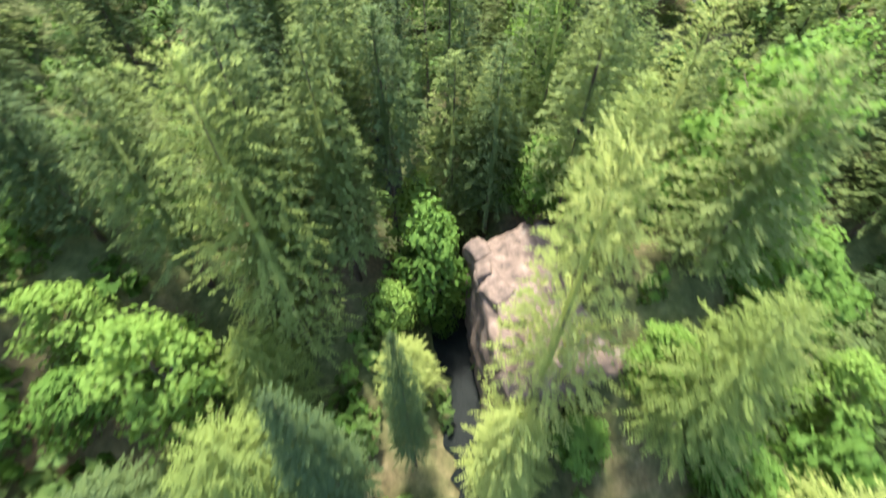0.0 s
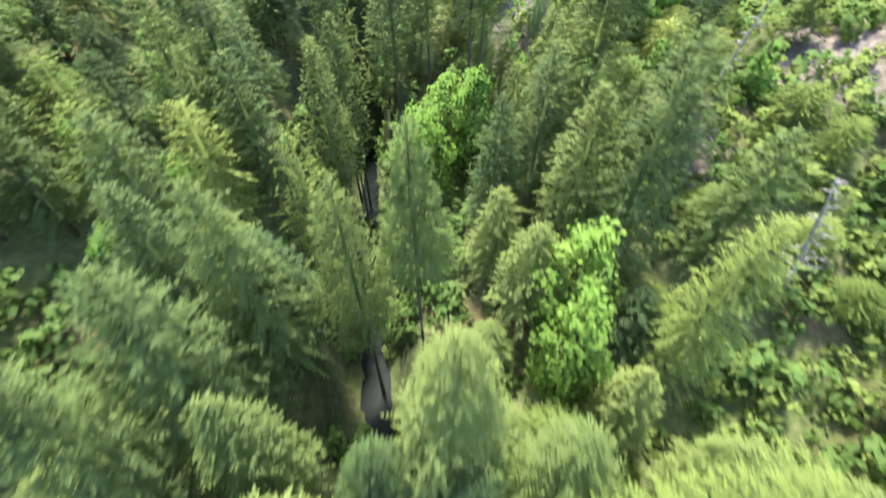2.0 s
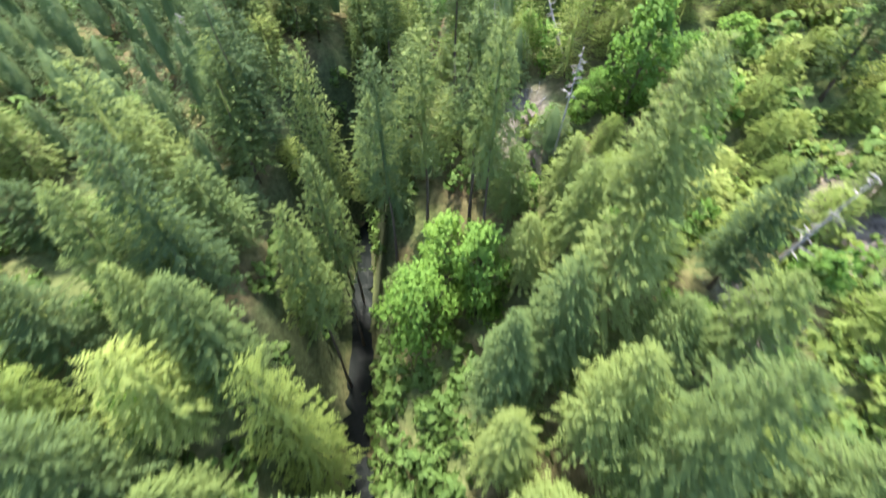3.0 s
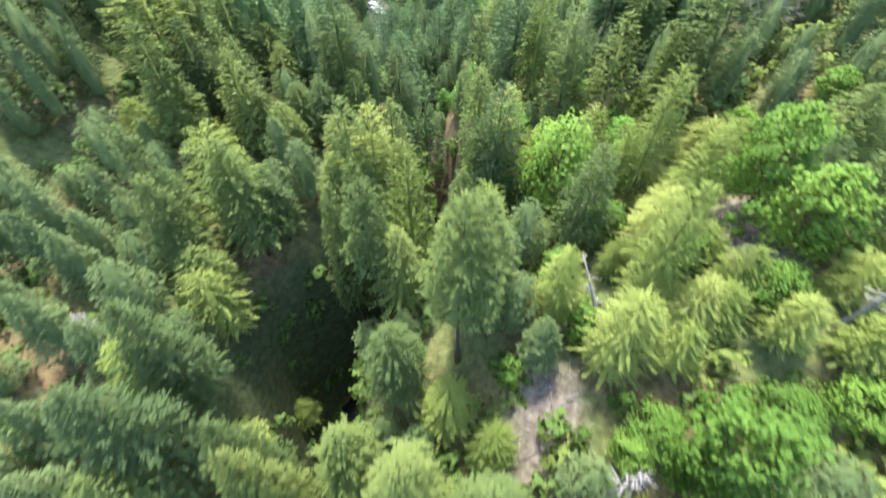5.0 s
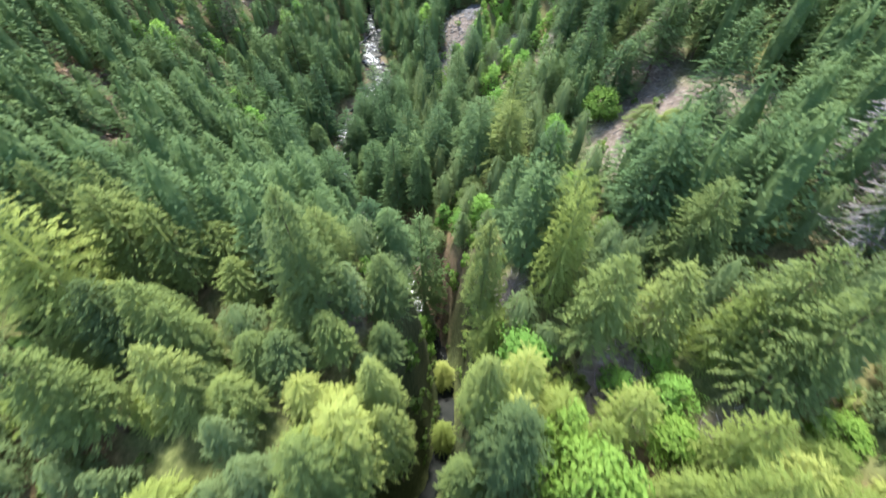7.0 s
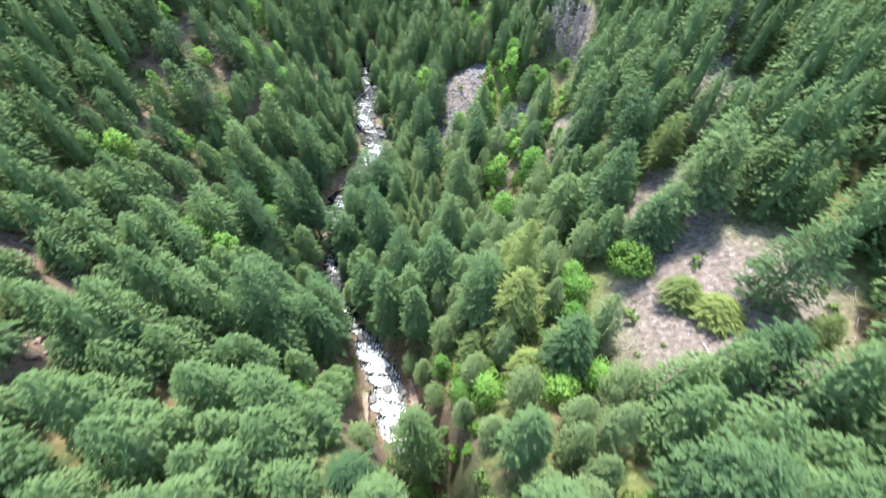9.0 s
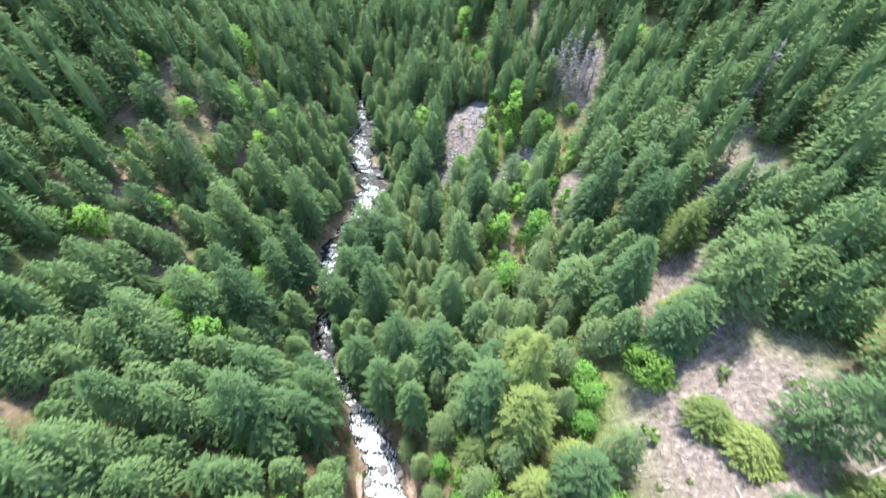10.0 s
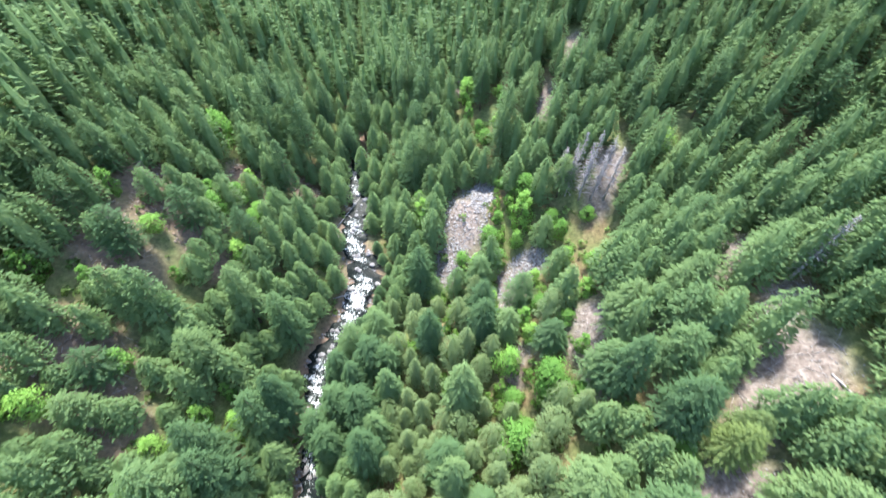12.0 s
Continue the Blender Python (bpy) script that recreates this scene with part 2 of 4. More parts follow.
LAND = np.where(my_ < 205, cut * LAND + (1 - cut) * np.minimum(LAND, creek_z(my_) - 0.7 + 0.35 * np.maximum(across - half_ + 0.6, 0)), LAND)


def wave(x, y):
    """Small unevenness of the ground."""
    return 0.35 * np.sin(0.31 * x + 0.7 * np.sin(0.23 * y)) * np.sin(0.27 * y + 1.3) + 0.2 * np.sin(0.83 * x + 1.1 * y) + 0.13 * np.sin(1.9 * x - 1.3 * y + 2)


def land(x, y):
    x, y = np.asarray(x, float), np.asarray(y, float)
    a, b = np.clip((x - GX) / STEP, 0, nx - 1.001), np.clip((y - GY) / STEP, 0, ny - 1.001)
    i, j = a.astype(int), b.astype(int)
    f, g = a - i, b - j
    inside = (1 - f) * ((1 - g) * LAND[i, j] + g * LAND[i, j + 1]) + f * ((1 - g) * LAND[i + 1, j] + g * LAND[i + 1, j + 1])
    out = (x < GX) | (x > GX + STEP * (nx - 1)) | (y < GY) | (y > GY + STEP * (ny - 1))
    z = np.where(out, rough_land(x, y), inside)
    near = np.clip((np.abs(x - creek_x(y)) - 4) / 5, 0, 1)
    return z + wave(x, y) * near


# open ground: (x, y, half width, half length)
SOIL = [(39, 65, 14.5, 15), (40.5, 84, 8, 10), (53, 103, 6, 7.5), (55, 112, 3.5, 3.5), (30, 118, 4.1, 4.9), (30, 109, 3.3, 3.3), (53, 123, 4.1, 4.9), (47, 99, 3.3, 4.1), (16, 115, 3.3, 3.3), (39, 117, 3.3, 4.1), (29, 178, 4.1, 7.4), (40, 151, 4.1, 5.7), (4, 200, 3.3, 5.7), (37, 190, 3.3, 5.7), (-13, 36, 3.3, 3.3)]
SOIL += [(19, 25, 4.1, 4.1), (28, 18, 4.1, 3.3), (24, 31, 3.3, 3.3), (9, 38, 2.5, 3.3), (46, 39, 4.9, 4.9), (27, 4, 2.5, 4.1), (9, -9, 3.5, 5), (-8, 64, 2.5, 4.1), (33, -31, 6, 8), (21, -36, 2.5, 3.5), (36, 8, 3, 4)]
TALUS = [(6, 153, 7.5, 11), (1.5, 143, 5, 7), (17, 132, 5, 10), (22, 139, 5, 4.5), (11, 160, 4, 6)]
CRAGS = [(-66, 144, 9, 8), (-69, 129, 8, 8), (-67, 108, 8, 10), (-58, 138, 6, 6), (-60, 101, 5, 7), (-59, 72, 4, 6.5), (-51, 58, 4, 5), (-44, 167, 5, 5), (-56, 161, 5, 5), (4, -72, 3, 6)]


def cover(x, y, spots):
    return np.max([hump(x, y, *s) for s in spots], axis=0)


def mesh_from(name, verts, faces, mats, smooth=False):
    me = bpy.data.meshes.new(name)
    me.from_pydata([tuple(v) for v in verts], [], faces)
    for m in mats:
        me.materials.append(m)
    if smooth:
        me.polygons.foreach_set("use_smooth", np.ones(len(me.polygons), bool))
    me.update()
    return me


def faced(verts, k, high, lift):
    """Blades turned to face out of the crown, and the soft outward normals of a crown's surface for them."""
    v = np.asarray(verts, float).reshape(-1, k, 3)
    c = v.mean(1)
    out = c - np.array([0, 0, 0.5 * high]) if lift < 0 else c * np.array([1, 1, 0])
    out = out / (np.linalg.norm(out, axis=1)[:, None] + 1e-6) + np.array([0, 0, abs(lift)])
    face = np.cross(v[:, 1] - v[:, 0], v[:, 2] - v[:, 0])
    face = face / (np.linalg.norm(face, axis=1)[:, None] + 1e-9)
    away = np.sum(face * out, 1) < 0
    v[away] = v[away][:, ::-1]
    face[away] *= -1
    nrm = out / np.linalg.norm(out, axis=1)[:, None] + 0.4 * face
    nrm = nrm / np.linalg.norm(nrm, axis=1)[:, None]
    return v.reshape(-1, 3), np.repeat(nrm, k, 0)


def blades_mesh(name, blades, mat, k):
    """A mesh of loose blades of k corners each, with their normals."""
    verts, normals = blades
    verts = np.asarray(verts, np.float32).reshape(-1, 3)
    n = len(verts)
    me = bpy.data.meshes.new(name)
    me.vertices.add(n)
    me.vertices.foreach_set("co", verts.ravel())
    me.loops.add(n)
    me.loops.foreach_set("vertex_index", np.arange(n, dtype=np.int32))
    me.polygons.add(n // k)
    me.polygons.foreach_set("loop_start", np.arange(0, n, k, dtype=np.int32))
    me.polygons.foreach_set("loop_total", np.full(n // k, k, np.int32))
    me.materials.append(mat)
    me.update(calc_edges=True)
    me.validate()
    me.normals_split_custom_set_from_vertices(normals.tolist())
    return me


def axis_steps(lo, hi, step, out_lo, out_hi):
    mid = list(np.arange(lo, hi + 0.01, step))
    low, high, s, v = [], [], step, lo
    while v > out_lo:
        s *= 1.25
        v -= s
        low.append(v)
    s, v = step, hi
    while v < out_hi:
        s *= 1.25
        v += s
        high.append(v)
    return np.array(low[::-1] + mid + high)


def build_ground():
    xs, ys = axis_steps(-100, 100, 1.5, -1500, 1500), axis_steps(-120, 215, 1.5, -1200, 1800)
    gx, gy = np.meshgrid(xs, ys, indexing="ij")
    gz = land(gx, gy)
    crag = cover(gx, gy, CRAGS)
    gz = gz + crag * (0.9 * np.sin(1.7 * gx + 0.6 * gy) * np.sin(1.1 * gy - 0.5 * gx + 1) + 0.5 * np.sin(3.1 * gy + gx))
    a, b = len(xs), len(ys)
    idx = np.arange(a * b).reshape(a, b)
    faces = np.stack([idx[:-1, :-1], idx[1:, :-1], idx[1:, 1:], idx[:-1, 1:]], -1).reshape(-1, 4).tolist()
    me = mesh_from("ground", np.stack([gx, gy, gz], -1).reshape(-1, 3), faces, [GROUND], True)
    sx, sy = np.gradient(gz, xs, ys)
    steep = np.clip((np.hypot(sx, sy) - 1.5) / 1.2, 0, 1)
    # shade of the gorge put into the colour: steep ground below y = 52
    gorge_shade = steep * np.clip((52 - gy) / 8, 0, 1)
    steep = steep - gorge_shade
    col = np.zeros((a, b, 4), np.float32)
    col[..., 0] = np.maximum(np.maximum(cover(gx, gy, SOIL), cover(gx, gy, TALUS)), 0.9 * cover(gx * 1.06, gy + 4, SOIL))
    col[..., 1] = np.maximum(steep * 0.8, np.maximum(np.maximum(crag, 0.85 * cover(gx * 1.06, gy + 4, CRAGS[:9])), np.clip(1.6 - np.abs(gx - creek_x(gy)) / (creek_half(gy) + 1.5), 0, 1) * (gy < 215) * (gy > 46)))
    col[..., 2] = np.clip(1.5 * gorge_shade, 0, 1)
    col[..., 3] = 1
    at = me.color_attributes.new("cover", "FLOAT_COLOR", "POINT")
    at.data.foreach_set("color", col.ravel())
    tagged(new("ground", me), "forested valley floor of brown litter, low growth and bare soil, gorge walls darkened for shade", "ground", kind="structure")


build_ground()


def build_creek():
    ys = np.arange(-108, 189, 0.7)
    width = creek_half(ys) + 0.4
    foam = np.interp(ys, [-110, 30, 42, 48, 55, 58, 77, 84, 92, 100, 108, 116, 124, 132, 140, 146, 152, 160, 166, 172, 190], [-0.34, -0.22, 0.05, 0.05, 0.2, 0.27, 0.26, 0.1, 0.08, 0.15, 0.15, 0.2, 0.03, 0.17, 0.22, 0.05, 0.19, 0.13, 0.0, 0.13, 0.05])
    k = 9
    verts, fo = [], []
    for y, w, f in zip(ys, width, foam):
        for s in np.linspace(-1, 1, k):
            ww = w * (1 + 0.3 * math.sin(0.8 * y + 1.6 * s + math.sin(0.3 * y)) + 0.22 * math.sin(2.3 * y + 2.5 * s) + 0.12 * math.sin(4.9 * y - s))
            z = creek_z(y) + 0.05 * math.sin(2.1 * y + 3 * s) + 0.03 * math.sin(5 * y - 4 * s) + 0.05 - 0.25 * abs(s) ** 3
            verts.append((creek_x(y) + s * ww, y, z))
            fo.append(f - 0.16 * abs(s) ** 2 + 0.09 * math.sin(1.7 * y + 2.2 * s) * math.sin(0.6 * y - 1.1 * s))
    faces = [(i * k + j, i * k + j + 1, (i + 1) * k + j + 1, (i + 1) * k + j) for i in range(len(ys) - 1) for j in range(k - 1)]
    me = mesh_from("creek", verts, faces, [WATER], True)
    me.attributes.new("foam", "FLOAT", "POINT").data.foreach_set("value", np.array(fo, np.float32))
    tagged(new("water", me), "white foaming mountain creek tumbling over rocks", "creek", kind="structure")


build_creek()


# ---- trees ----
def spray_of(p, d, side, length, width, sag):
    """Three corners of a needle spray from p along d."""
    tip = p + d * length - np.array([0, 0, sag])
    foot = p + d * length * 0.12
    return [foot + side * width, tip, foot - side * width]


def fir_crown(seed, high, radius, whorls, arms, twig, base=0.1, blunt=0.7, ragged=0.15, cap=0.75, slim=0.2, full=1.4, core=400):
    """Blades of a conifer's crown: drooping arms in whorls, each with side sprays. twig: spacing of the sprays in metres;
    cap: the longest spray; slim: its half width for its length; full: how far up the crown stays wide; core: sprays of the dense inside."""
    rng = np.random.default_rng(seed)
    out = []
    up = np.array([0, 0, 1.0])
    for k in range(whorls):
        f = base + (0.985 - base) * max(0.0, (k + rng.uniform(-0.3, 0.3)) / (whorls - 1)) ** 0.9
        f = min(f, 0.985)
        lump = 1 + ragged * math.sin(5 * f * math.pi + seed) + ragged * rng.uniform(-0.6, 0.6)
        r0 = radius * (1 - f ** full) ** blunt * lump * min(1, 0.55 + 2.2 * f) + 0.12
        count = max(4, int(arms * (0.55 + 0.45 * (1 - f)) + rng.uniform(-0.5, 0.9)))
        turn = rng.uniform(0, 6.28)
        for a in range(count):
            if rng.random() < 0.06:
                continue
            az = turn + 6.283 * a / count + rng.uniform(-0.35, 0.35)
            reach = r0 * rng.uniform(0.78, 1.12)
            d = np.array([math.cos(az), math.sin(az), 0])
            s = np.array([-d[1], d[0], 0])
            rise, droop = rng.uniform(0.15, 0.45) + 0.6 * f ** 3, rng.uniform(0.2, 0.45)
            root = np.array([0, 0, f * high])
            n = max(1, int(reach / twig))
            for i in range(n + 1):
                t = 0.14 + 0.86 * i / n
                p = root + d * reach * t + up * reach * (rise * t - droop * t * t)
                slope = np.array([0, 0, rise - 2 * droop * t])
                spray = min((0.3 + 0.5 * (1 - t)) * reach + 0.15, cap) * rng.uniform(0.7, 1.25)
                wide = slim * spray * rng.uniform(0.8, 1.25)
                if i == n:
                    out += spray_of(p, d + slope, s + up * rng.uniform(-0.6, 0.6), spray, wide, 0.0)
                else:
                    for sg in (-1, 1):
                        dd = d * rng.uniform(0.45, 1.0) + s * sg * rng.uniform(0.5, 1.0) + slope * 0.7 + up * rng.uniform(-0.15, 0.4)
                        dd = dd / np.linalg.norm(dd)
                        ss = np.cross(dd, up)
                        ss = ss / (np.linalg.norm(ss) + 1e-6) + up * rng.uniform(-0.7, 0.7)
                        out += spray_of(p, dd, ss, spray, wide, rng.uniform(0.0, 0.12) * spray)
    for a in range(6):
        az = 1.047 * a + seed
        d = np.array([0.22 * math.cos(az), 0.22 * math.sin(az), 0.95])
        out += spray_of(np.array([0, 0, 0.95 * high]), d, np.array([-math.sin(az), math.cos(az), 0]), 0.055 * high, 0.1, 0)
    inside = dense_crown(seed, high, 0.9 * radius, core, 1.25 * cap, base, blunt, full, 0.12, inside=(0.08, 4, 3))
    return np.concatenate([np.array(out), inside])


def crown_skin(seed, radius, base, blunt, full, lump):
    """The outline of a conifer's crown: its radius at heights f (0 to 1) and bearings az, uneven with boughs."""
    a, b, c = np.random.default_rng(seed + 500).uniform(0, 6.28, 3)

    def skin(f, az):
        g = np.clip((f - base) / (1 - base), 0, 1)
        even = radius * (1 - g ** full) ** blunt * np.minimum(1, 0.6 + 2.2 * g) + 0.06
        return even * (1 + lump * np.sin(2 * az + 7 * f + a) + 0.8 * lump * np.sin(5 * az - 19 * f + b) + 0.6 * lump * np.sin(3 * az + 31 * f + c))

    return skin


def hull(skin, high, base, share, sides=9, rings=7):
    """Triangles of the dense inside of a crown, a share of its radius wide."""
    f = base + (0.995 - base) * np.linspace(0, 1, rings) ** 0.85
    az = np.linspace(0, 2 * np.pi, sides, endpoint=False)
    ff, aa = np.meshgrid(f, az, indexing="ij")
    aa = aa + 0.35 * np.arange(rings)[:, None]
    r = share * skin(ff, aa) * np.where(np.arange(rings) == rings - 1, 0.0, 1.0)[:, None]
    p = np.stack([r * np.cos(aa), r * np.sin(aa), ff * high], -1)
    q = np.roll(p, -1, 1)
    one = np.stack([p[:-1], q[:-1], p[1:]], 2)
    two = np.stack([q[:-1], q[1:], p[1:]], 2)
    return np.concatenate([one.reshape(-1, 3), two.reshape(-1, 3)])


def dense_crown(seed, high, radius, count, spray, base=0.1, blunt=0.6, full=1.7, lump=0.1, slim=0.3, inside=(0.4, 7, 5)):
    """Triangles of a small or distant conifer: a dense inside under level sprays that overlap like shingles."""
    rng = np.random.default_rng(seed)
    skin = crown_skin(seed, radius, base, blunt, full, lump)
    f = base + (0.99 - base) * rng.uniform(0, 1, 4 * count)
    keep = rng.uniform(0, 1, 4 * count) < 0.12 + 0.88 * skin(f, 0 * f) / radius
    f = f[keep][:count]
    n = len(f)
    az = rng.uniform(0, 6.283, n)
    r = skin(f, az) * np.sqrt(rng.uniform(0.25, 0.9, n))
    out = np.stack([np.cos(az), np.sin(az), 0 * az], 1)
    side = np.stack([-np.sin(az), np.cos(az), 0 * az], 1)
    up = np.array([[0, 0, 1.0]])
    p = out * r[:, None] + up * (f * high)[:, None]
    d = out * rng.uniform(0.5, 1.0, (n, 1)) + up * rng.uniform(-0.55, 0.3, (n, 1)) + side * rng.uniform(-0.8, 0.8, (n, 1))
    d /= np.linalg.norm(d, axis=1)[:, None]
    w = np.cross(d, up) + up * rng.uniform(-0.35, 0.35, (n, 1))
    size = spray * rng.uniform(0.65, 1.3, (n, 1)) * (0.55 + 0.45 * np.sqrt(np.minimum(1, r / radius)))[:, None]
    tri = np.stack([p + w * size * slim, p + d * size, p - w * size * slim], 1).reshape(-1, 3)
    return np.concatenate([tri, hull(skin, high, base, *inside)])


def leaf_crown(seed, high, radius, lobes, leaves, size, base=0.25):
    """Quads of a broadleaf crown: lobes of small leaves round the limbs' ends."""
    rng = np.random.default_rng(seed)
    out = []
    for k in range(lobes):
        f = (k + 0.5) / lobes
        az = 2.4 * k + rng.uniform(-0.5, 0.5)
        h = base + (0.93 - base) * f
        rr = radius * math.sin(math.pi * (0.2 + 0.74 * f)) * math.sqrt(rng.uniform(0.12, 0.75))
        c = np.array([rr * math.cos(az), rr * math.sin(az), h * high])
        lr = radius * rng.uniform(0.28, 0.5) * (1.1 - 0.3 * f)
        v = rng.normal(size=(leaves, 3))
        v /= np.linalg.norm(v, axis=1)[:, None]
        pos = c + v * lr * rng.uniform(0.4, 1.2, (leaves, 1)) * np.array([1, 1, 0.9])
        nrm = v + rng.normal(size=(leaves, 3)) * 0.7 + np.array([0, 0, 0.5])
        nrm /= np.linalg.norm(nrm, axis=1)[:, None]
        t = np.cross(nrm, rng.normal(size=(leaves, 3)))
        t /= np.linalg.norm(t, axis=1)[:, None]
        b = np.cross(nrm, t)
        s = size * rng.uniform(0.7, 1.3, (leaves, 1))
        out.append(np.stack([pos - t * s, pos + b * s * 0.6, pos + t * s, pos - b * s * 0.6], 1).reshape(-1, 3))
    return np.concatenate(out)


def tube(points, radii, sides=6):
    """Verts and faces of a tapered tube through points."""
    verts, faces = [], []
    pts = [Vector(p) for p in points]
    for i, (p, r) in enumerate(zip(pts, radii)):
        way = (pts[min(i + 1, len(pts) - 1)] - pts[max(i - 1, 0)]).normalized()
        q = way.to_track_quat("Z", "Y")
        for k in range(sides):
            a = 6.2832 * k / sides
            verts.append(p + q @ Vector((r * math.cos(a), r * math.sin(a), 0)))
    for i in range(len(pts) - 1):
        for k in range(sides):
            k2 = (k + 1) % sides
            faces.append((i * sides + k, i * sides + k2, (i + 1) * sides + k2, (i + 1) * sides + k))
    faces.append(tuple(range(sides - 1, -1, -1)))
    faces.append(tuple((len(pts) - 1) * sides + k for k in range(sides)))
    return verts, faces


def tubes_mesh(name, list_of_tubes, mat):
    verts, faces = [], []
    for v, f in list_of_tubes:
        o = len(verts)
        verts += v
        faces += [tuple(i + o for i in q) for q in f]
    return mesh_from(name, verts, faces, [mat], True)


def fir_trunk(seed, high, thick):
    rng = np.random.default_rng(seed)
    zs = np.linspace(-0.04, 0.97, 7) * high
    pts = [(rng.uniform(-0.1, 0.1), rng.uniform(-0.1, 0.1), z) for z in zs]
    return tubes_mesh("trunk", [tube(pts, [thick * (1.25 if i == 0 else 1 - 0.93 * i / 6) for i in range(7)], 8)], BARK)


def leaf_trunk(seed, high, radius):
    rng = np.random.default_rng(seed)
    ts = [tube([(0, 0, -0.3), (0.1, 0, 0.3 * high), (-0.1, 0.1, 0.6 * high), (0, 0, 0.85 * high)], [0.17, 0.13, 0.08, 0.03])]
    for k in range(6):
        az, h = 1.05 * k + rng.uniform(-0.3, 0.3), rng.uniform(0.25, 0.6) * high
        ts.append(tube([(0, 0, h), (0.35 * radius * math.cos(az), 0.35 * radius * math.sin(az), h + 0.12 * high), (0.7 * radius * math.cos(az), 0.7 * radius * math.sin(az), h + 0.22 * high)], [0.07, 0.05, 0.015], 5))
    return tubes_mesh("trunk", ts, BARK)


def part(name, me, parent, label="", kind=""):
    ob = new(name, me)
    ob.parent = parent
    return tagged(ob, label, kind=kind)


class Kind:
    """A kind of tree in several grown shapes; each standing tree is a copy of one of them."""

    def __init__(self, name, category, high, shapes, label, group):
        self.name, self.category, self.high, self.shapes, self.label, self.group = name, category, high, shapes, label, group
        self.first = {}

    def stand(self, k, x, y, high, wide, turn):
        z = float(land(x, y)) - 0.15
        m = Matrix.Translation((x, y, z)) @ Euler((0, 0, turn)).to_matrix().to_4x4() @ Matrix.Diagonal((wide, wide, high / self.high, 1))
        k = k % len(self.shapes)
        if k not in self.first:
            root = new(self.name)
            for pname, me in self.shapes[k]:
                part(pname, me, root)
            tagged(root, self.label, self.category, self.group)
            root.matrix_basis = m
            self.first[k] = (root, root.scale.copy())
            return root
        root, sc = self.first[k]
        return copy_thing(root, m @ Matrix.Diagonal((1 / sc.x, 1 / sc.y, 1 / sc.z, 1)))


def fir_shapes(mat, twig, cap, slim, arms, specs, full=1.6):
    return [(("trunk", fir_trunk(s, 16, 0.2)), ("crown", blades_mesh("crown", faced(fir_crown(s, 16, r, w, arms, twig, b, bl, rg, cap, slim, full, 1300), 3, 16, 0.95), mat, 3))) for s, r, w, b, bl, rg in specs]


FIR_SPECS = [(1, 2.9, 25, 0.14, 0.7, 0.1), (2, 3.3, 24, 0.12, 0.62, 0.14), (3, 2.6, 25, 0.2, 0.75, 0.1), (4, 3.1, 24, 0.22, 0.58, 0.18), (5, 2.8, 25, 0.16, 0.66, 0.2)]
FIR_KIND = Kind("fir_tree", "conifer tree", 16, fir_shapes(FIR, 0.21, 0.3, 0.25, 12, FIR_SPECS[:4]), "green fir with soft drooping branches above the gorge", "firs of the gorge mouth")
HIGH_KIND = Kind("high_crowned_fir_tree", "conifer tree", 16, fir_shapes(FIR, 0.21, 0.3, 0.25, 12, [(91, 2.9, 20, 0.5, 0.62, 0.12), (92, 3.2, 20, 0.44, 0.56, 0.16), (93, 2.7, 20, 0.54, 0.66, 0.12)]), "tall green fir with its crown high on a bare trunk", "firs deep in the gorge")
BENCH_KIND = Kind("slope_fir_tree", "conifer tree", 16, fir_shapes(FIR, 0.22, 0.31, 0.25, 11, [(s + 30, r, w - 2, b, bl, rg) for s, r, w, b, bl, rg in FIR_SPECS]), "green fir with full soft branches on the gorge slope", "firs of the gorge slopes")
VALLEY_KIND = Kind("valley_fir_tree", "conifer tree", 16, fir_shapes(VALLEY_FIR, 0.25, 0.34, 0.26, 10, [(s + 60, r, w - 3, b, bl - 0.07, rg) for s, r, w, b, bl, rg in FIR_SPECS], 1.8), "dark green fir with layered branches in the valley", "firs of the valley")
PALE_KIND = Kind("pale_fir_tree", "conifer tree", 16, fir_shapes(PALE, 0.21, 0.28, 0.25, 11, [(11, 3.3, 27, 0.05, 0.52, 0.14), (12, 3.6, 26, 0.04, 0.46, 0.16), (13, 3.0, 27, 0.08, 0.56, 0.18)], 2.2), "yellow-green young fir with soft rounded crown", "pale firs of the gorge")
LEAF_KIND = Kind("broadleaf_tree", "deciduous tree", 9, [(("trunk", leaf_trunk(s, 9, r)), ("crown", blades_mesh("crown", faced(leaf_crown(s, 9, r, 2 * lb, 110, 0.18, b), 4, 9, -0.4), LEAF, 4))) for s, r, lb, b in ((21, 2.7, 14, 0.15), (22, 3.1, 15, 0.22), (23, 2.3, 13, 0.1))], "bright green broadleaf tree in fresh leaf", "broadleaf trees by the creek")

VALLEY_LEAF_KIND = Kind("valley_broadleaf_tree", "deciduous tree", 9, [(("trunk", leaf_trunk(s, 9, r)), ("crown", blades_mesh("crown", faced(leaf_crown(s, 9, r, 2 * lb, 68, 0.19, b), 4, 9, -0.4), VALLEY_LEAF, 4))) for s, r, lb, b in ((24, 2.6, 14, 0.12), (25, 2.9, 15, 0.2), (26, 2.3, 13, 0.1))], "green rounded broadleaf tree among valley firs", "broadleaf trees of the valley")

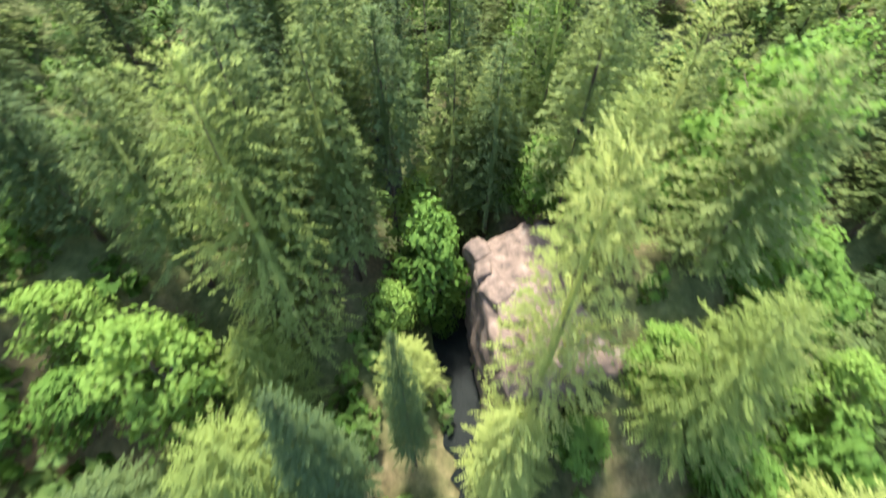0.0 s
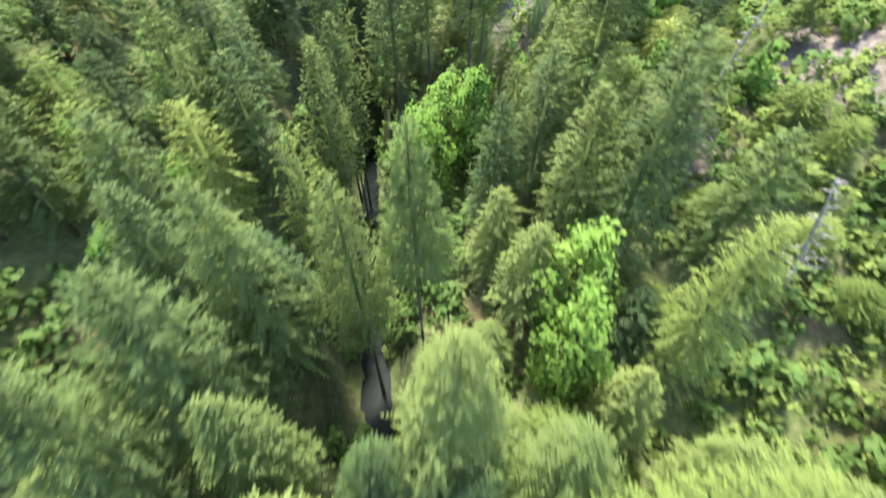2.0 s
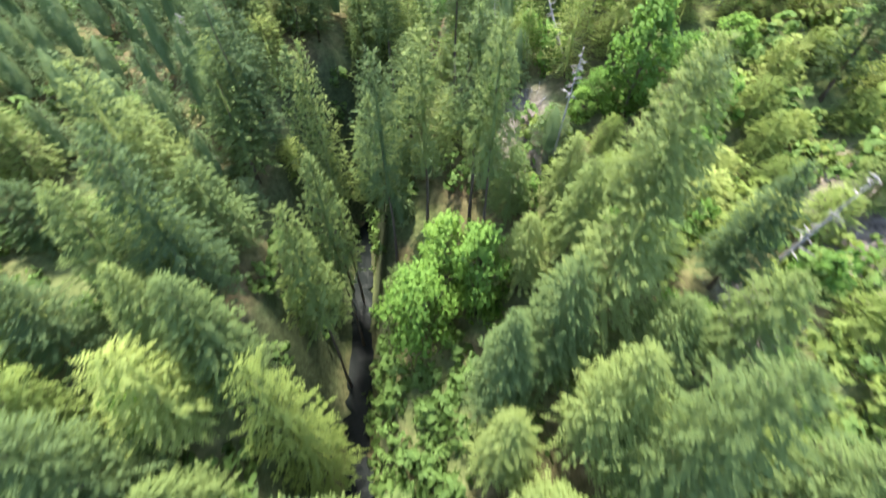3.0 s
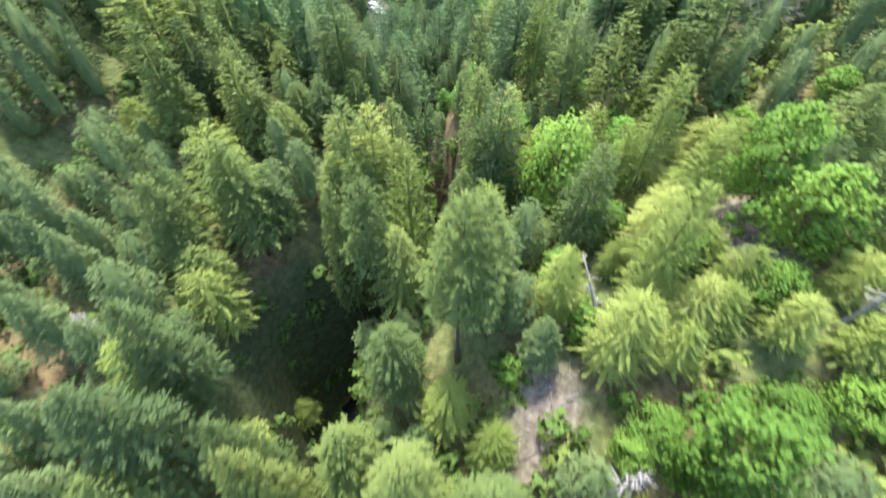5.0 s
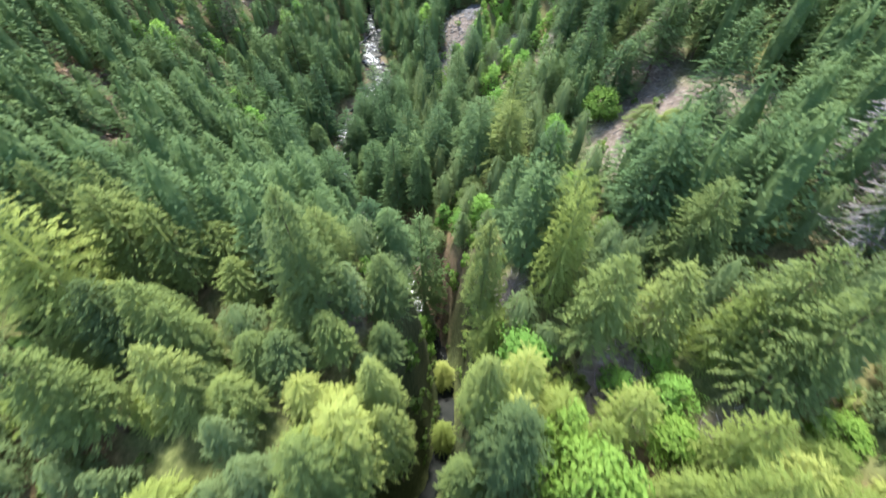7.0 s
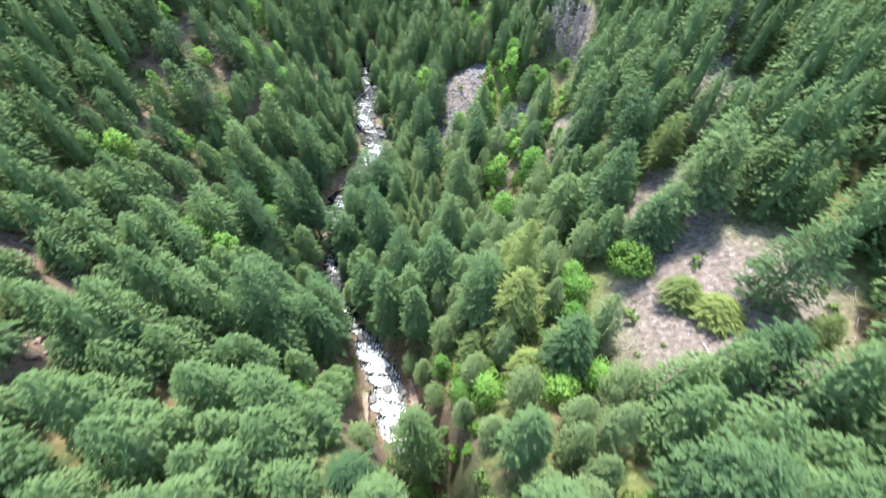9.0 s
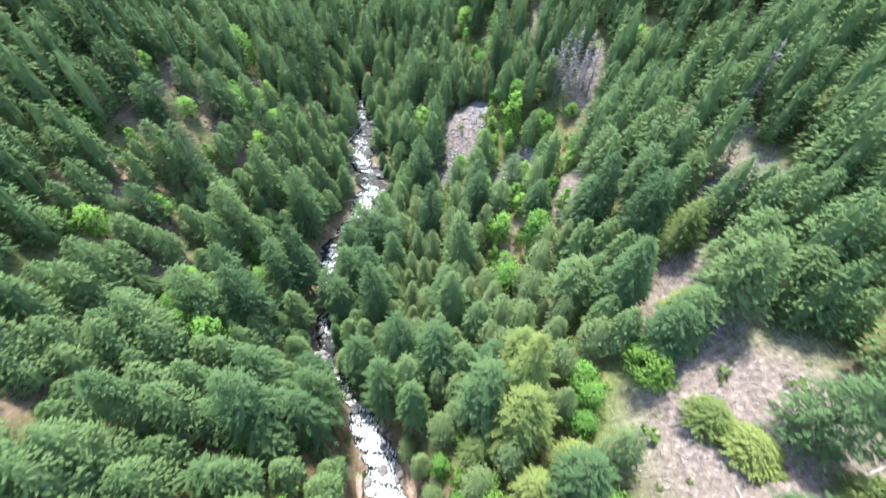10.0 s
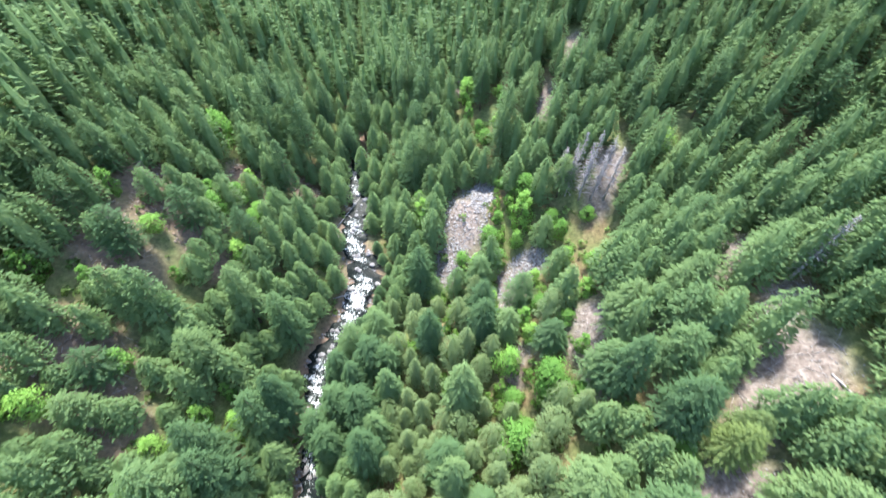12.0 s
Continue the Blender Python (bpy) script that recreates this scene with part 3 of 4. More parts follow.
# Trees that stand out: x, y and the height of the top above the datum.
FIRS, PALE_FIRS, BROADLEAVES = [], [], []
FIRS += [(-2, -66, 26), (-1, -62, 28), (-14, -59, 30), (-7, -68, 29), (4, -61, 30), (1, -68, 27), (5, -73, 32), (-10, -69, 31), (-15, -71, 32), (-6, -61, 29), (-16, -66, 34), (-10, -73, 29), (-2, -59, 35), (1, -65, 26), (-19, -60, 35), (-10, -65, 33), (-19, -76, 28), (-13, -75, 30)]  # gorge mouth
FIRS += [(3, -38, 36), (-14, -29, 38), (-18, -37, 39), (9, -42, 38), (12, -45, 42), (7, -36, 39), (-21, -32, 46), (-20, -50, 36), (3, -42, 30), (5, -47, 30), (19, -47, 37), (-23, -45, 38), (11, -34, 44), (12, -32, 50), (19, -34, 44), (-9, -48, 35), (-17, -56, 36), (-15, -51, 37), (-4, -49, 39), (31, -30, 36), (-15, -48, 31)]  # lower gorge
FIRS += [(-12, 8, 49), (14, 7, 54), (-26, 4, 53), (-13, -23, 39), (-28, 7, 56), (-22, -25, 40), (-8, 5, 52), (3, 0, 54), (-24, 2, 46), (-23, -7, 50), (-5, 4, 47), (1, -3, 56), (-5, -5, 44), (-27, -24, 47), (-22, -16, 45), (-7, -19, 46), (-9, -12, 40), (-3, -16, 47), (-14, -15, 46), (31, 0, 53), (-16, -13, 45), (2, -18, 49), (3, -23, 49), (-22, -13, 50)]  # gorge bend
FIRS += [(22, 28, 60), (-7, 34, 55), (-27, 26, 60), (-24, 21, 58), (5, 35, 59), (-26, 37, 57), (-25, 25, 58), (-9, 18, 53), (-29, 34, 62), (-31, 26, 60), (16, 28, 61), (27, 35, 64), (-33, 34, 64), (-35, 37, 65), (-11, 15, 55), (-14, 31, 66), (4, 21, 56), (6, 17, 56), (-13, 13, 49), (-23, 10, 54), (-12, 27, 54), (-31, 19, 61), (-21, 8, 54), (-39, 28, 61), (-6, 20, 48), (2, 16, 46), (-38, 35, 66), (-23, 33, 54), (-10, 11, 50), (35, 8, 55)]  # upper gorge
FIRS += [(-16, 25, 53), (-7, 23, 52), (29, 21, 66), (29, 25, 65), (-14, 37, 59), (-35, 28, 67), (-19, 10, 50)]  # upper gorge
FIRS += [(-5, 74, 46), (-4, 53, 46), (-43, 68, 62), (7, 72, 57), (11, 40, 63), (-7, 42, 55), (18, 60, 58), (25, 42, 67), (33, 40, 68), (10, 48, 59), (-24, 72, 46), (-30, 70, 57), (-50, 54, 66), (-39, 42, 64), (-28, 73, 44), (-28, 67, 45), (-32, 61, 46), (-10, 44, 55), (-11, 78, 46)]  # bench and falls
FIRS += [(-43, 96, 56), (-59, 98, 54), (-40, 92, 54), (35, 97, 72), (1, 95, 51), (23, 89, 60), (2, 92, 53), (-15, 97, 50), (-34, 97, 40), (-8, 84, 51), (-6, 78, 47), (7, 88, 49), (29, 85, 69), (40, 80, 74), (43, 85, 74), (47, 80, 72), (-1, 82, 51), (-46, 89, 57), (-33, 78, 50), (4, 80, 48), (-24, 77, 44), (-57, 84, 64), (-52, 79, 50), (9, 79, 50), (52, 85, 74), (-26, 81, 41), (35, 78, 66), (32, 76, 65)]  # valley foot
FIRS += [(-34, 106, 52), (4, 107, 55), (-60, 105, 60), (-37, 123, 55), (-48, 111, 59), (18, 128, 56), (-63, 127, 75), (-45, 125, 61), (-60, 117, 70), (-37, 103, 50), (22, 115, 57), (40, 111, 74), (40, 116, 73), (-27, 105, 32), (-3, 120, 53), (-13, 116, 45), (-55, 117, 70), (43, 117, 75), (57, 120, 81), (44, 104, 69), (54, 119, 76), (33, 115, 70), (9, 121, 56), (29, 107, 64), (30, 104, 71), (9, 126, 56), (63, 113, 83), (37, 105, 72), (-70, 108, 73), (64, 102, 76)]  # mid valley
FIRS += [(14, 120, 54)]  # mid valley
FIRS += [(-58, 152, 69), (-48, 140, 64), (-45, 152, 61), (29, 151, 68), (47, 128, 78), (40, 132, 74), (59, 131, 80), (-57, 138, 67), (-71, 130, 81), (9, 135, 54), (-70, 142, 84), (-6, 137, 55), (60, 146, 86), (65, 133, 87), (30, 157, 79), (72, 154, 89), (-76, 133, 87), (55, 154, 94), (70, 144, 95)]  # upper valley
FIRS += [(-16, 159, 53), (-32, 184, 64), (-9, 182, 71), (-9, 168, 68), (-5, 169, 71), (-45, 162, 69), (24, 158, 72), (-4, 183, 73), (-40, 193, 72), (-28, 193, 73), (-51, 174, 79), (23, 179, 78), (-43, 177, 80), (-6, 190, 83), (-52, 184, 81), (-66, 165, 81), (11, 187, 82), (16, 169, 82), (-12, 198, 83), (-73, 172, 88), (-74, 165, 85), (39, 170, 87), (45, 162, 90)]  # head of valley
PALE_FIRS += [(10, -73, 30), (5, -78, 28), (-13, -78, 29), (0, -86, 16), (5, -65, 33), (10, -64, 33), (-14, -82, 17)]  # gorge mouth
PALE_FIRS += [(-14, -40, 39), (15, -53, 35)]  # lower gorge
PALE_FIRS += [(21, 6, 51), (14, -6, 49), (19, -5, 50), (0, -8, 39), (17, -2, 56), (29, -9, 48)]  # gorge bend
PALE_FIRS += [(27, 25, 59), (13, 34, 64), (21, 12, 59), (19, 13, 53), (4, 8, 49), (-4, 9, 52), (30, 15, 53)]  # upper gorge
PALE_FIRS += [(12, 68, 58), (13, 73, 63)]  # bench and falls
PALE_FIRS += [(39, 92, 70)]  # valley foot
BROADLEAVES += [(-4, -73, 20), (-5, -68, 18), (14, -81, 22), (-7, -76, 14), (12, -77, 29), (-18, -83, 20)]  # gorge mouth
BROADLEAVES += [(8, -49, 32), (-4, -30, 32), (7, -53, 30)]  # lower gorge
BROADLEAVES += [(-1, -25, 34), (2, -28, 36), (25, -4, 49), (18, -15, 50)]  # gorge bend
BROADLEAVES += [(13, 14, 57), (12, 19, 51), (41, 17, 54)]  # upper gorge
BROADLEAVES += [(22, 71, 53)]  # bench and falls
BROADLEAVES += [(14, 98, 53), (-42, 83, 51)]  # valley foot
BROADLEAVES += [(14, 113, 50), (21, 108, 55)]  # mid valley
BROADLEAVES += [(-6, 154, 57), (27, 146, 60), (35, 144, 62), (20, 148, 65)]  # upper valley
BROADLEAVES += [(-61, 167, 75)]  # head of valley
FIRS += [(-5.5, -84.7, 20.9, 0.55), (-9.5, -87, 21.2, 0.9)]  # below the ledge
FIRS += [(-20, 112, 45), (-23, 107, 44), (-17, 117, 46), (-21, 120, 47), (-18, 106, 45), (-24, 100, 41), (-16, 124, 47), (-12, 110, 46)]  # right bank of the creek
FIRS += [(-35, 23, 53), (-23, 22, 48), (-20, 21, 47), (-11, 21, 45), (-16, 29, 54), (-34, 32, 53), (-29, 29, 51), (-7, 29, 44), (-19, 25, 49), (-37, 20, 52), (-26, 24, 49), (-34, 26, 52), (-24, 115, 44), (-14, 102, 43), (-17, 85, 41), (-27, 103, 41), (42, 63, 72), (36, 54, 63)]
PALE_FIRS += [(1.8, -83.6, 28.0, 0.9), (7.6, -86.2, 23.9, 0.8), (11, -84, 21), (-6, -80, 12), (21, -5, 49), (25, -7, 49), (18, -7, 47), (4, -11, 37), (-19, -3, 23), (-20, -10, 34), (-23, 0, 45), (-26, -7, 45), (10, -1, 49), (23, -3, 51), (29, 12, 54), (6, 32, 48), (8, 23, 53), (14, 12, 49), (18, 20, 52), (24, 16, 57), (-14, 12, 42), (0, 28, 20), (6, 12, 44), (23, 6, 56), (19, 3, 52), (1, 4, 44), (-14, 22, 50), (-24, 13, 49), (-14, 18, 47)]
PALE_FIRS += [(5, 25, 48), (7, 20, 51), (-28, 20, 50), (0, 39, 20), (15, 18, 50), (12, 21, 49), (28, 16, 52), (28, 14, 53), (14, 38, 63), (13, 78, 56), (34.5, 66, 58, 1.05), (37, 62, 59, 1.35), (44, 57, 63), (36, 81, 63), (6, 66, 44), (13, 60, 49), (19, 63, 51), (42, 94, 69)]
BROADLEAVES += [(4, -71, 22), (-20, -81, 17), (-23, -81, 20), (28, -63, 27), (20, -73, 21), (7, -84, 15), (16, -85, 18), (-16, -81, 13), (-22, -84, 16), (20, -77, 19), (4, -86, 14), (10, -88, 15), (27, 4, 59), (27, -1, 57), (24, -12, 43), (16, -12, 40), (28, -12, 44), (19, -14, 39), (14, -13, 37), (23, 22, 50), (30, 9, 57), (17, 8, 47), (11, 3, 45), (9, 27, 50), (-4, 48, 22), (23, 26, 47), (22, 18, 49), (33, 17, 52), (19, 24, 45), (-7, 21, 33)]
BROADLEAVES += [(30, 76, 58), (17, 56, 50), (22, 57, 51), (-47, 84, 51), (-73, 118, 73), (0, 65, 38), (22, 74, 53), (21, 68, 50), (-23, 58, 41), (-32, 67, 42), (-49, 136, 58), (-59, 107, 59), (29, 135, 58), (30, 124, 60), (21, 154, 65), (-7, 161, 54), (12, 146, 54), (19, 118, 52), (22, 110, 51), (26, 105, 52), (17, 101, 43), (7, 190, 75), (36, 93, 59), (-64, 172, 72), (-12, 123, 37), (-3, 122, 41), (-62, 133, 68), (5, 143, 47), (49, 151, 79)]
rng = np.random.default_rng(7)
taken = []


def plant(kind, spots, low, tall, slim, high_kind=None):
    """Trees at their places; those that stand deep in the gorge carry a narrow crown on a long bare trunk. A fourth number is the tree's own breadth."""
    for n, (x, y, top, *own) in enumerate(spots):
        h = float(np.clip(top + 0.8 - land(x, y), low, tall))
        deep = high_kind is not None and h > 21
        wide = min(slim * (0.55 + 0.45 * min(h, 20) / kind.high), 1.2 if deep else 1.8) * rng.uniform(0.9, 1.12)
        wide = own[0] if own else wide
        (high_kind if deep else kind).stand(int(rng.integers(0, 99)), x, y, h, wide, rng.uniform(0, 6.28))
        taken.append((x, y, 2.4 + 0.06 * h))


plant(FIR_KIND, [s for s in FIRS if s[1] < -25], 7, 32, 1.14, HIGH_KIND)
# every fifth fir here gets pale needles, a lighter colour in place of sunlight
light_side = [s for s in FIRS if 6 <= s[1] < 32 and s[0] < 3]
plant(PALE_KIND, [s for n, s in enumerate(light_side) if n % 5 < 1], 6, 40, 1.25, HIGH_KIND)
plant(BENCH_KIND, [s for n, s in enumerate(light_side) if n % 5 > 0], 8, 40, 1.28, HIGH_KIND)
plant(BENCH_KIND, [s for s in FIRS if -25 <= s[1] < 38 and s not in light_side], 8, 40, 1.28, HIGH_KIND)
plant(VALLEY_KIND, [s for s in FIRS if 38 <= s[1] < 128], 10, 32, 1.38)
plant(VALLEY_KIND, [s for s in FIRS if s[1] >= 128], 12, 30, 1.28)
plant(PALE_KIND, [s for s in PALE_FIRS if s[1] < 50], 5, 26, 0.98)
plant(BENCH_KIND, [s for s in PALE_FIRS if s[1] >= 50], 3.5, 24, 1.3)
plant(LEAF_KIND, [s for s in BROADLEAVES if s[1] < 20], 4, 14, 1.05)
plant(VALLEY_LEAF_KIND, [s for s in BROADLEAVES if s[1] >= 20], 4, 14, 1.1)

LEAF_KIND.stand(1, 30, 73, 7.0, 1.15, 0.4)
taken.append((30, 73, 4.0))


# ---- the woods between and beyond, joined ----
def scatter(count, xlo, xhi, ylo, yhi, gap, keep, seed):
    """Seeded places at least gap apart, also from the trees that stand."""
    r = np.random.default_rng(seed)
    cell, grid, out = 4.0, {}, []
    for x, y, g in taken:
        grid.setdefault((int(x // cell), int(y // cell)), []).append((x, y, g))
    for x, y in zip(r.uniform(xlo, xhi, count), r.uniform(ylo, yhi, count)):
        if not keep(x, y, r):
            continue
        i, j = int(x // cell), int(y // cell)
        if any((x - a) ** 2 + (y - b) ** 2 < max(g, gap) ** 2 for p in (-1, 0, 1) for q in (-1, 0, 1) for a, b, g in grid.get((i + p, j + q), ())):
            continue
        grid.setdefault((i, j), []).append((x, y, gap))
        out.append((x, y))
    return np.array(out)


def chart(spots):
    """The cover of some spots on the land's grid, to look up quickly."""
    return cover(mx_, my_, spots)


def charted(grid, x, y):
    i, j = int((x - GX) / STEP + 0.5), int((y - GY) / STEP + 0.5)
    return grid[i, j] if 0 <= i < nx and 0 <= j < ny else 0.0


CRAG_CHART = chart(CRAGS)
SUNNY_CHART = chart(SOIL + TALUS)
TALUS_CHART = chart(TALUS)
BARE_CHART = np.maximum(SUNNY_CHART, 0.7 * CRAG_CHART)


def open_ground(x, y):
    return charted(BARE_CHART, x, y) > 0.15


def wooded(x, y, r):
    """Room for a tall fir: off the stream, and off the open ground with its sunny lower edge."""
    if y > 40 and max(charted(SUNNY_CHART, x * 1.06, y + d) for d in (3, 6)) > 0.25 and r.random() < 0.55:
        return False
    if ((x - 33) / 8) ** 2 + ((y - 144) / 12) ** 2 < 1:  # the stand of dead trees shows between the firs
        return False
    if y > 110 and max(charted(TALUS_CHART, x, y + d) for d in (3, 6, 9, 12)) > 0.25 and r.random() < 0.8:
        return False
    if r.random() < 0.5 and charted(CRAG_CHART, x, y) > 0.15 and y > -40:
        return True
    if abs(x - creek_x(y)) < creek_half(y) + (0.6 if 80 < y < 108 else 1.4 if y > 75 else 3.5 if y > 50 else 4.5) and y < 188 or open_ground(x, y):
        return False
    return -112 < y < 430


def joined(name, shapes, places, heights, widths, mat, label, category, seed, k=4):
    r = np.random.default_rng(seed)
    pick, turn = r.integers(0, len(shapes), len(places)), r.uniform(0, 6.28, len(places))
    z = land(places[:, 0], places[:, 1]) - 0.15
    out, nrm = [], []
    for n, (s, q) in enumerate(shapes):
        for i in np.nonzero(pick == n)[0]:
            c, sn = math.cos(turn[i]) * widths[i], math.sin(turn[i]) * widths[i]
            out.append(np.stack([s[:, 0] * c - s[:, 1] * sn + places[i, 0], s[:, 0] * sn + s[:, 1] * c + places[i, 1], s[:, 2] * heights[i] + z[i]], 1))
            c, sn = math.cos(turn[i]), math.sin(turn[i])
            nrm.append(np.stack([q[:, 0] * c - q[:, 1] * sn, q[:, 0] * sn + q[:, 1] * c, q[:, 2]], 1))
    tagged(new(name, blades_mesh(name, (np.concatenate(out), np.concatenate(nrm)), mat, k)), label, category, kind="stuff")


# lesser firs between, at the mouth of the gorge
places = scatter(640, -48, 45, -110, -18, 3.6, lambda x, y, r: wooded(x, y, r) and not (x > 19 and -58 < y < -20), 13)
for n, (x, y) in enumerate(places):
    h = rng.uniform(6, 12)
    (PALE_KIND if n % 9 == 0 else FIR_KIND).stand(int(rng.integers(0, 99)), float(x), float(y), h, 0.65 + 0.5 * h / 16, rng.uniform(0, 6.28))
taken += [(x, y, 2.4) for x, y in places]
# low pale firs on the open slope
places = scatter(260, 11, 40, -52, 16, 3.2, lambda x, y, r: abs(x - creek_x(y)) > 8 and not open_ground(x, y), 17)
for x, y in places:
    PALE_KIND.stand(int(rng.integers(0, 99)), float(x), float(y), rng.uniform(2.6, 5.0), rng.uniform(0.5, 0.75), rng.uniform(0, 6.28))
taken += [(x, y, 2.0) for x, y in places]
# firs close along the creek's bank
for y in np.arange(93, 152, 2.9):
    h = rng.uniform(8.0, 11.0) if y < 103 or 112 < y < 128 else rng.uniform(4.0, 6.0)
    if 103 <= y <= 111:
        continue
    x = float(creek_x(y) + creek_half(y)) + rng.uniform(1.8, 3.6)
    VALLEY_KIND.stand(int(rng.integers(0, 99)), x, float(y), h, rng.uniform(0.55, 0.75), rng.uniform(0, 6.28))
    taken.append((x, float(y), 2.2))
# broadleaf trees over the loose middle of the valley floor
def leafy(x, y, r):
    return abs(x - creek_x(y)) > creek_half(y) + 2 and not open_ground(x, y) and r.random() < charted(LEAFY_CHART, x, y)


LEAFY = [(22, 128, 13, 30), (-64, 120, 9, 30), (-52, 150, 8, 12), (12, 150, 10, 12), (-45, 95, 8, 14), (6, 64, 9, 10), (26, 104, 8, 9), (12, 182, 8, 10)]
LEAFY_CHART = chart(LEAFY)
places = scatter(3400, -76, 50, 50, 195, 4.0, leafy, 15)
for x, y in places:
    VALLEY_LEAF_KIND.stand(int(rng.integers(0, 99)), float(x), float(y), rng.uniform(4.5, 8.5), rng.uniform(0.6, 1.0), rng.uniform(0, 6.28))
taken += [(x, y, 2.6) for x, y in places]
# nearer woods: middling firs between the tall ones
mid_shapes = [faced(dense_crown(s, 16, r, 950, 0.62, 0.1, b, 1.6), 3, 16, 0.95) for s, r, b in ((31, 2.9, 0.65), (32, 3.1, 0.58), (33, 2.6, 0.7))]
places = scatter(7600, -80, 80, -20, 205, 3.2, lambda x, y, r: wooded(x, y, r) and abs(x) < 48 + 0.28 * (y + 112) and r.random() > 0.5 * charted(LEAFY_CHART, x, y), 3)
low = np.where(places[:, 1] < 30, 0.7, 1.0) * np.where(np.abs(places[:, 0] - creek_x(places[:, 1])) < 12, 0.75, 1.0)
by_crag = np.array([max(charted(CRAG_CHART, x - 5, y + 5), charted(CRAG_CHART, x - 9, y + 9)) > 0.1 for x, y in places])
hs = rng.uniform(0.55, 1.05, len(places)) * low * np.where(by_crag, 0.6, 1.0)
light = (places[:, 1] < 36) | ((places[:, 1] < 132) & (np.abs(places[:, 0] - 5) < 20))
young_shapes = [faced(dense_crown(s, 16, r, 1250, 0.52, 0.12, b, 2.4, 0.12), 3, 16, 0.95) for s, r, b in ((34, 3.3, 0.5), (35, 3.5, 0.48), (36, 2.8, 0.6))]
young_shapes += [faced(dense_crown(s, 16, r, 1250, 0.52, 0.1, 0.7, 1.5, 0.14), 3, 16, 0.95) for s, r in ((37, 3.0), (38, 2.6))]
for name, some, mat, label in (("fir_wood", ~light, WOOD, "close stand of middling green firs"), ("young_fir_wood", light, YOUNG, "close stand of young yellow-green firs")):
    joined(name, young_shapes if mat is YOUNG else mid_shapes, places[some], hs[some] * (0.85 if mat is YOUNG else 1.0), (0.75 + 0.55 * hs[some]) * (0.68 if mat is YOUNG else 0.95), mat, label, "fir wood", 4, 3)
taken += [(x, y, 2.4) for x, y in places]
# far woods on the slopes and up the valley
far_shapes = [faced(dense_crown(s, 19, r, 230, 1.15, 0.08, 0.66, 1.5, inside=(0.4, 5, 4)), 3, 19, 0.95) for s, r in ((41, 3.0), (42, 3.4), (43, 2.7))]
places = scatter(22000, -190, 190, -112, 310, 3.4, lambda x, y, r: wooded(x, y, r) and (abs(x) > (76 if y > 0 else 48) or y > 200) and abs(x) < max(110, 90 + 0.6 * (y + 60)), 5)
hs = rng.uniform(0.65, 1.25, len(places))
joined("far_fir_wood", far_shapes, places, hs, 0.6 + 0.65 * hs, WOOD, "distant dense fir wood on the valley slopes", "fir wood", 6, 3)

# thickets of young broadleaf trees
THICKETS = [(10, 130.3, 20, 38), (17, -2.0, 17, 22), (-16, -82.3, 12, 12), (14, -81.6, 10, 12), (8, -48.8, 6, 8), (-42, 96.5, 10, 14), (2, 62.5, 12, 14), (22, 31.9, 9, 12), (-26, -41.1, 7, 10), (16, -33.2, 9, 12), (-6, 43.1, 8, 14)]


THICKET_CHART = chart(THICKETS)


def thicket(x, y, r):
    return abs(x - creek_x(y)) > creek_half(y) + 1.2 and not open_ground(x, y) and r.random() < charted(THICKET_CHART, x, y)


leaf_shapes = [faced(leaf_crown(s, 1.0, 0.42, 8, 42, 0.055, 0.05), 4, 1.0, -0.4) for s in (71, 72, 73)]
places = scatter(9000, -60, 45, -110, 170, 1.8, thicket, 8)
hs = rng.uniform(2.2, 6.0, len(places))
joined("broadleaf_thicket", leaf_shapes, places, hs, hs * 0.85, LEAF, "bright green thicket of young broadleaf trees", "thicket", 9)
taken += [(x, y, 1.5) for x, y in places]


# low growth
def shrubs(name, count, zone, size, mat, label, seed, reach=999):
    shapes = [faced(leaf_crown(s, 1.0, 0.8, 5, 15, 0.16, 0.1), 4, 1.0, -0.5) for s in (51, 52, 53)]
    places = scatter(count, *zone, 1.2, lambda x, y, r: reach > abs(x - creek_x(y)) > creek_half(y) + 0.4 and (not open_ground(x, y) or r.random() < (0.3 if y < 40 else 0.75 if x < -38 else 0.09)), seed)
    h = np.random.default_rng(seed).uniform(*size, len(places))
    joined(name, shapes, places, h, h, mat, label, "shrubs", seed + 1)


shrubs("shrub_layer", 4600, (-75, 70, -112, 185), (0.6, 2.2), SHRUB, "low green undergrowth between the trees", 61)
shrubs("gorge_shrubs", 3000, (-50, 40, -112, 30), (1.0, 3.2), SHRUB, "leafy green bushes on the gorge sides", 64)
shrubs("gorge_ferns", 5200, (-32, 22, -100, 44), (1.1, 2.6), SHRUB, "dark green ferns and brush clothing the gorge walls", 72, 11)
shrubs("clearing_tufts", 900, (24, 54, 50, 82), (0.3, 0.9), SHRUB, "small green tufts scattered over bare soil", 70)
shrubs("pale_shrubs", 2600, (8, 52, -60, 36), (0.8, 2.8), PALE, "pale yellow-green bushes on the open slope", 66)
shrubs("bright_shrubs", 1100, (-46, -6, -104, -72), (1.0, 3.0), LEAF, "bright green leafy bushes at the mouth of the gorge", 68)


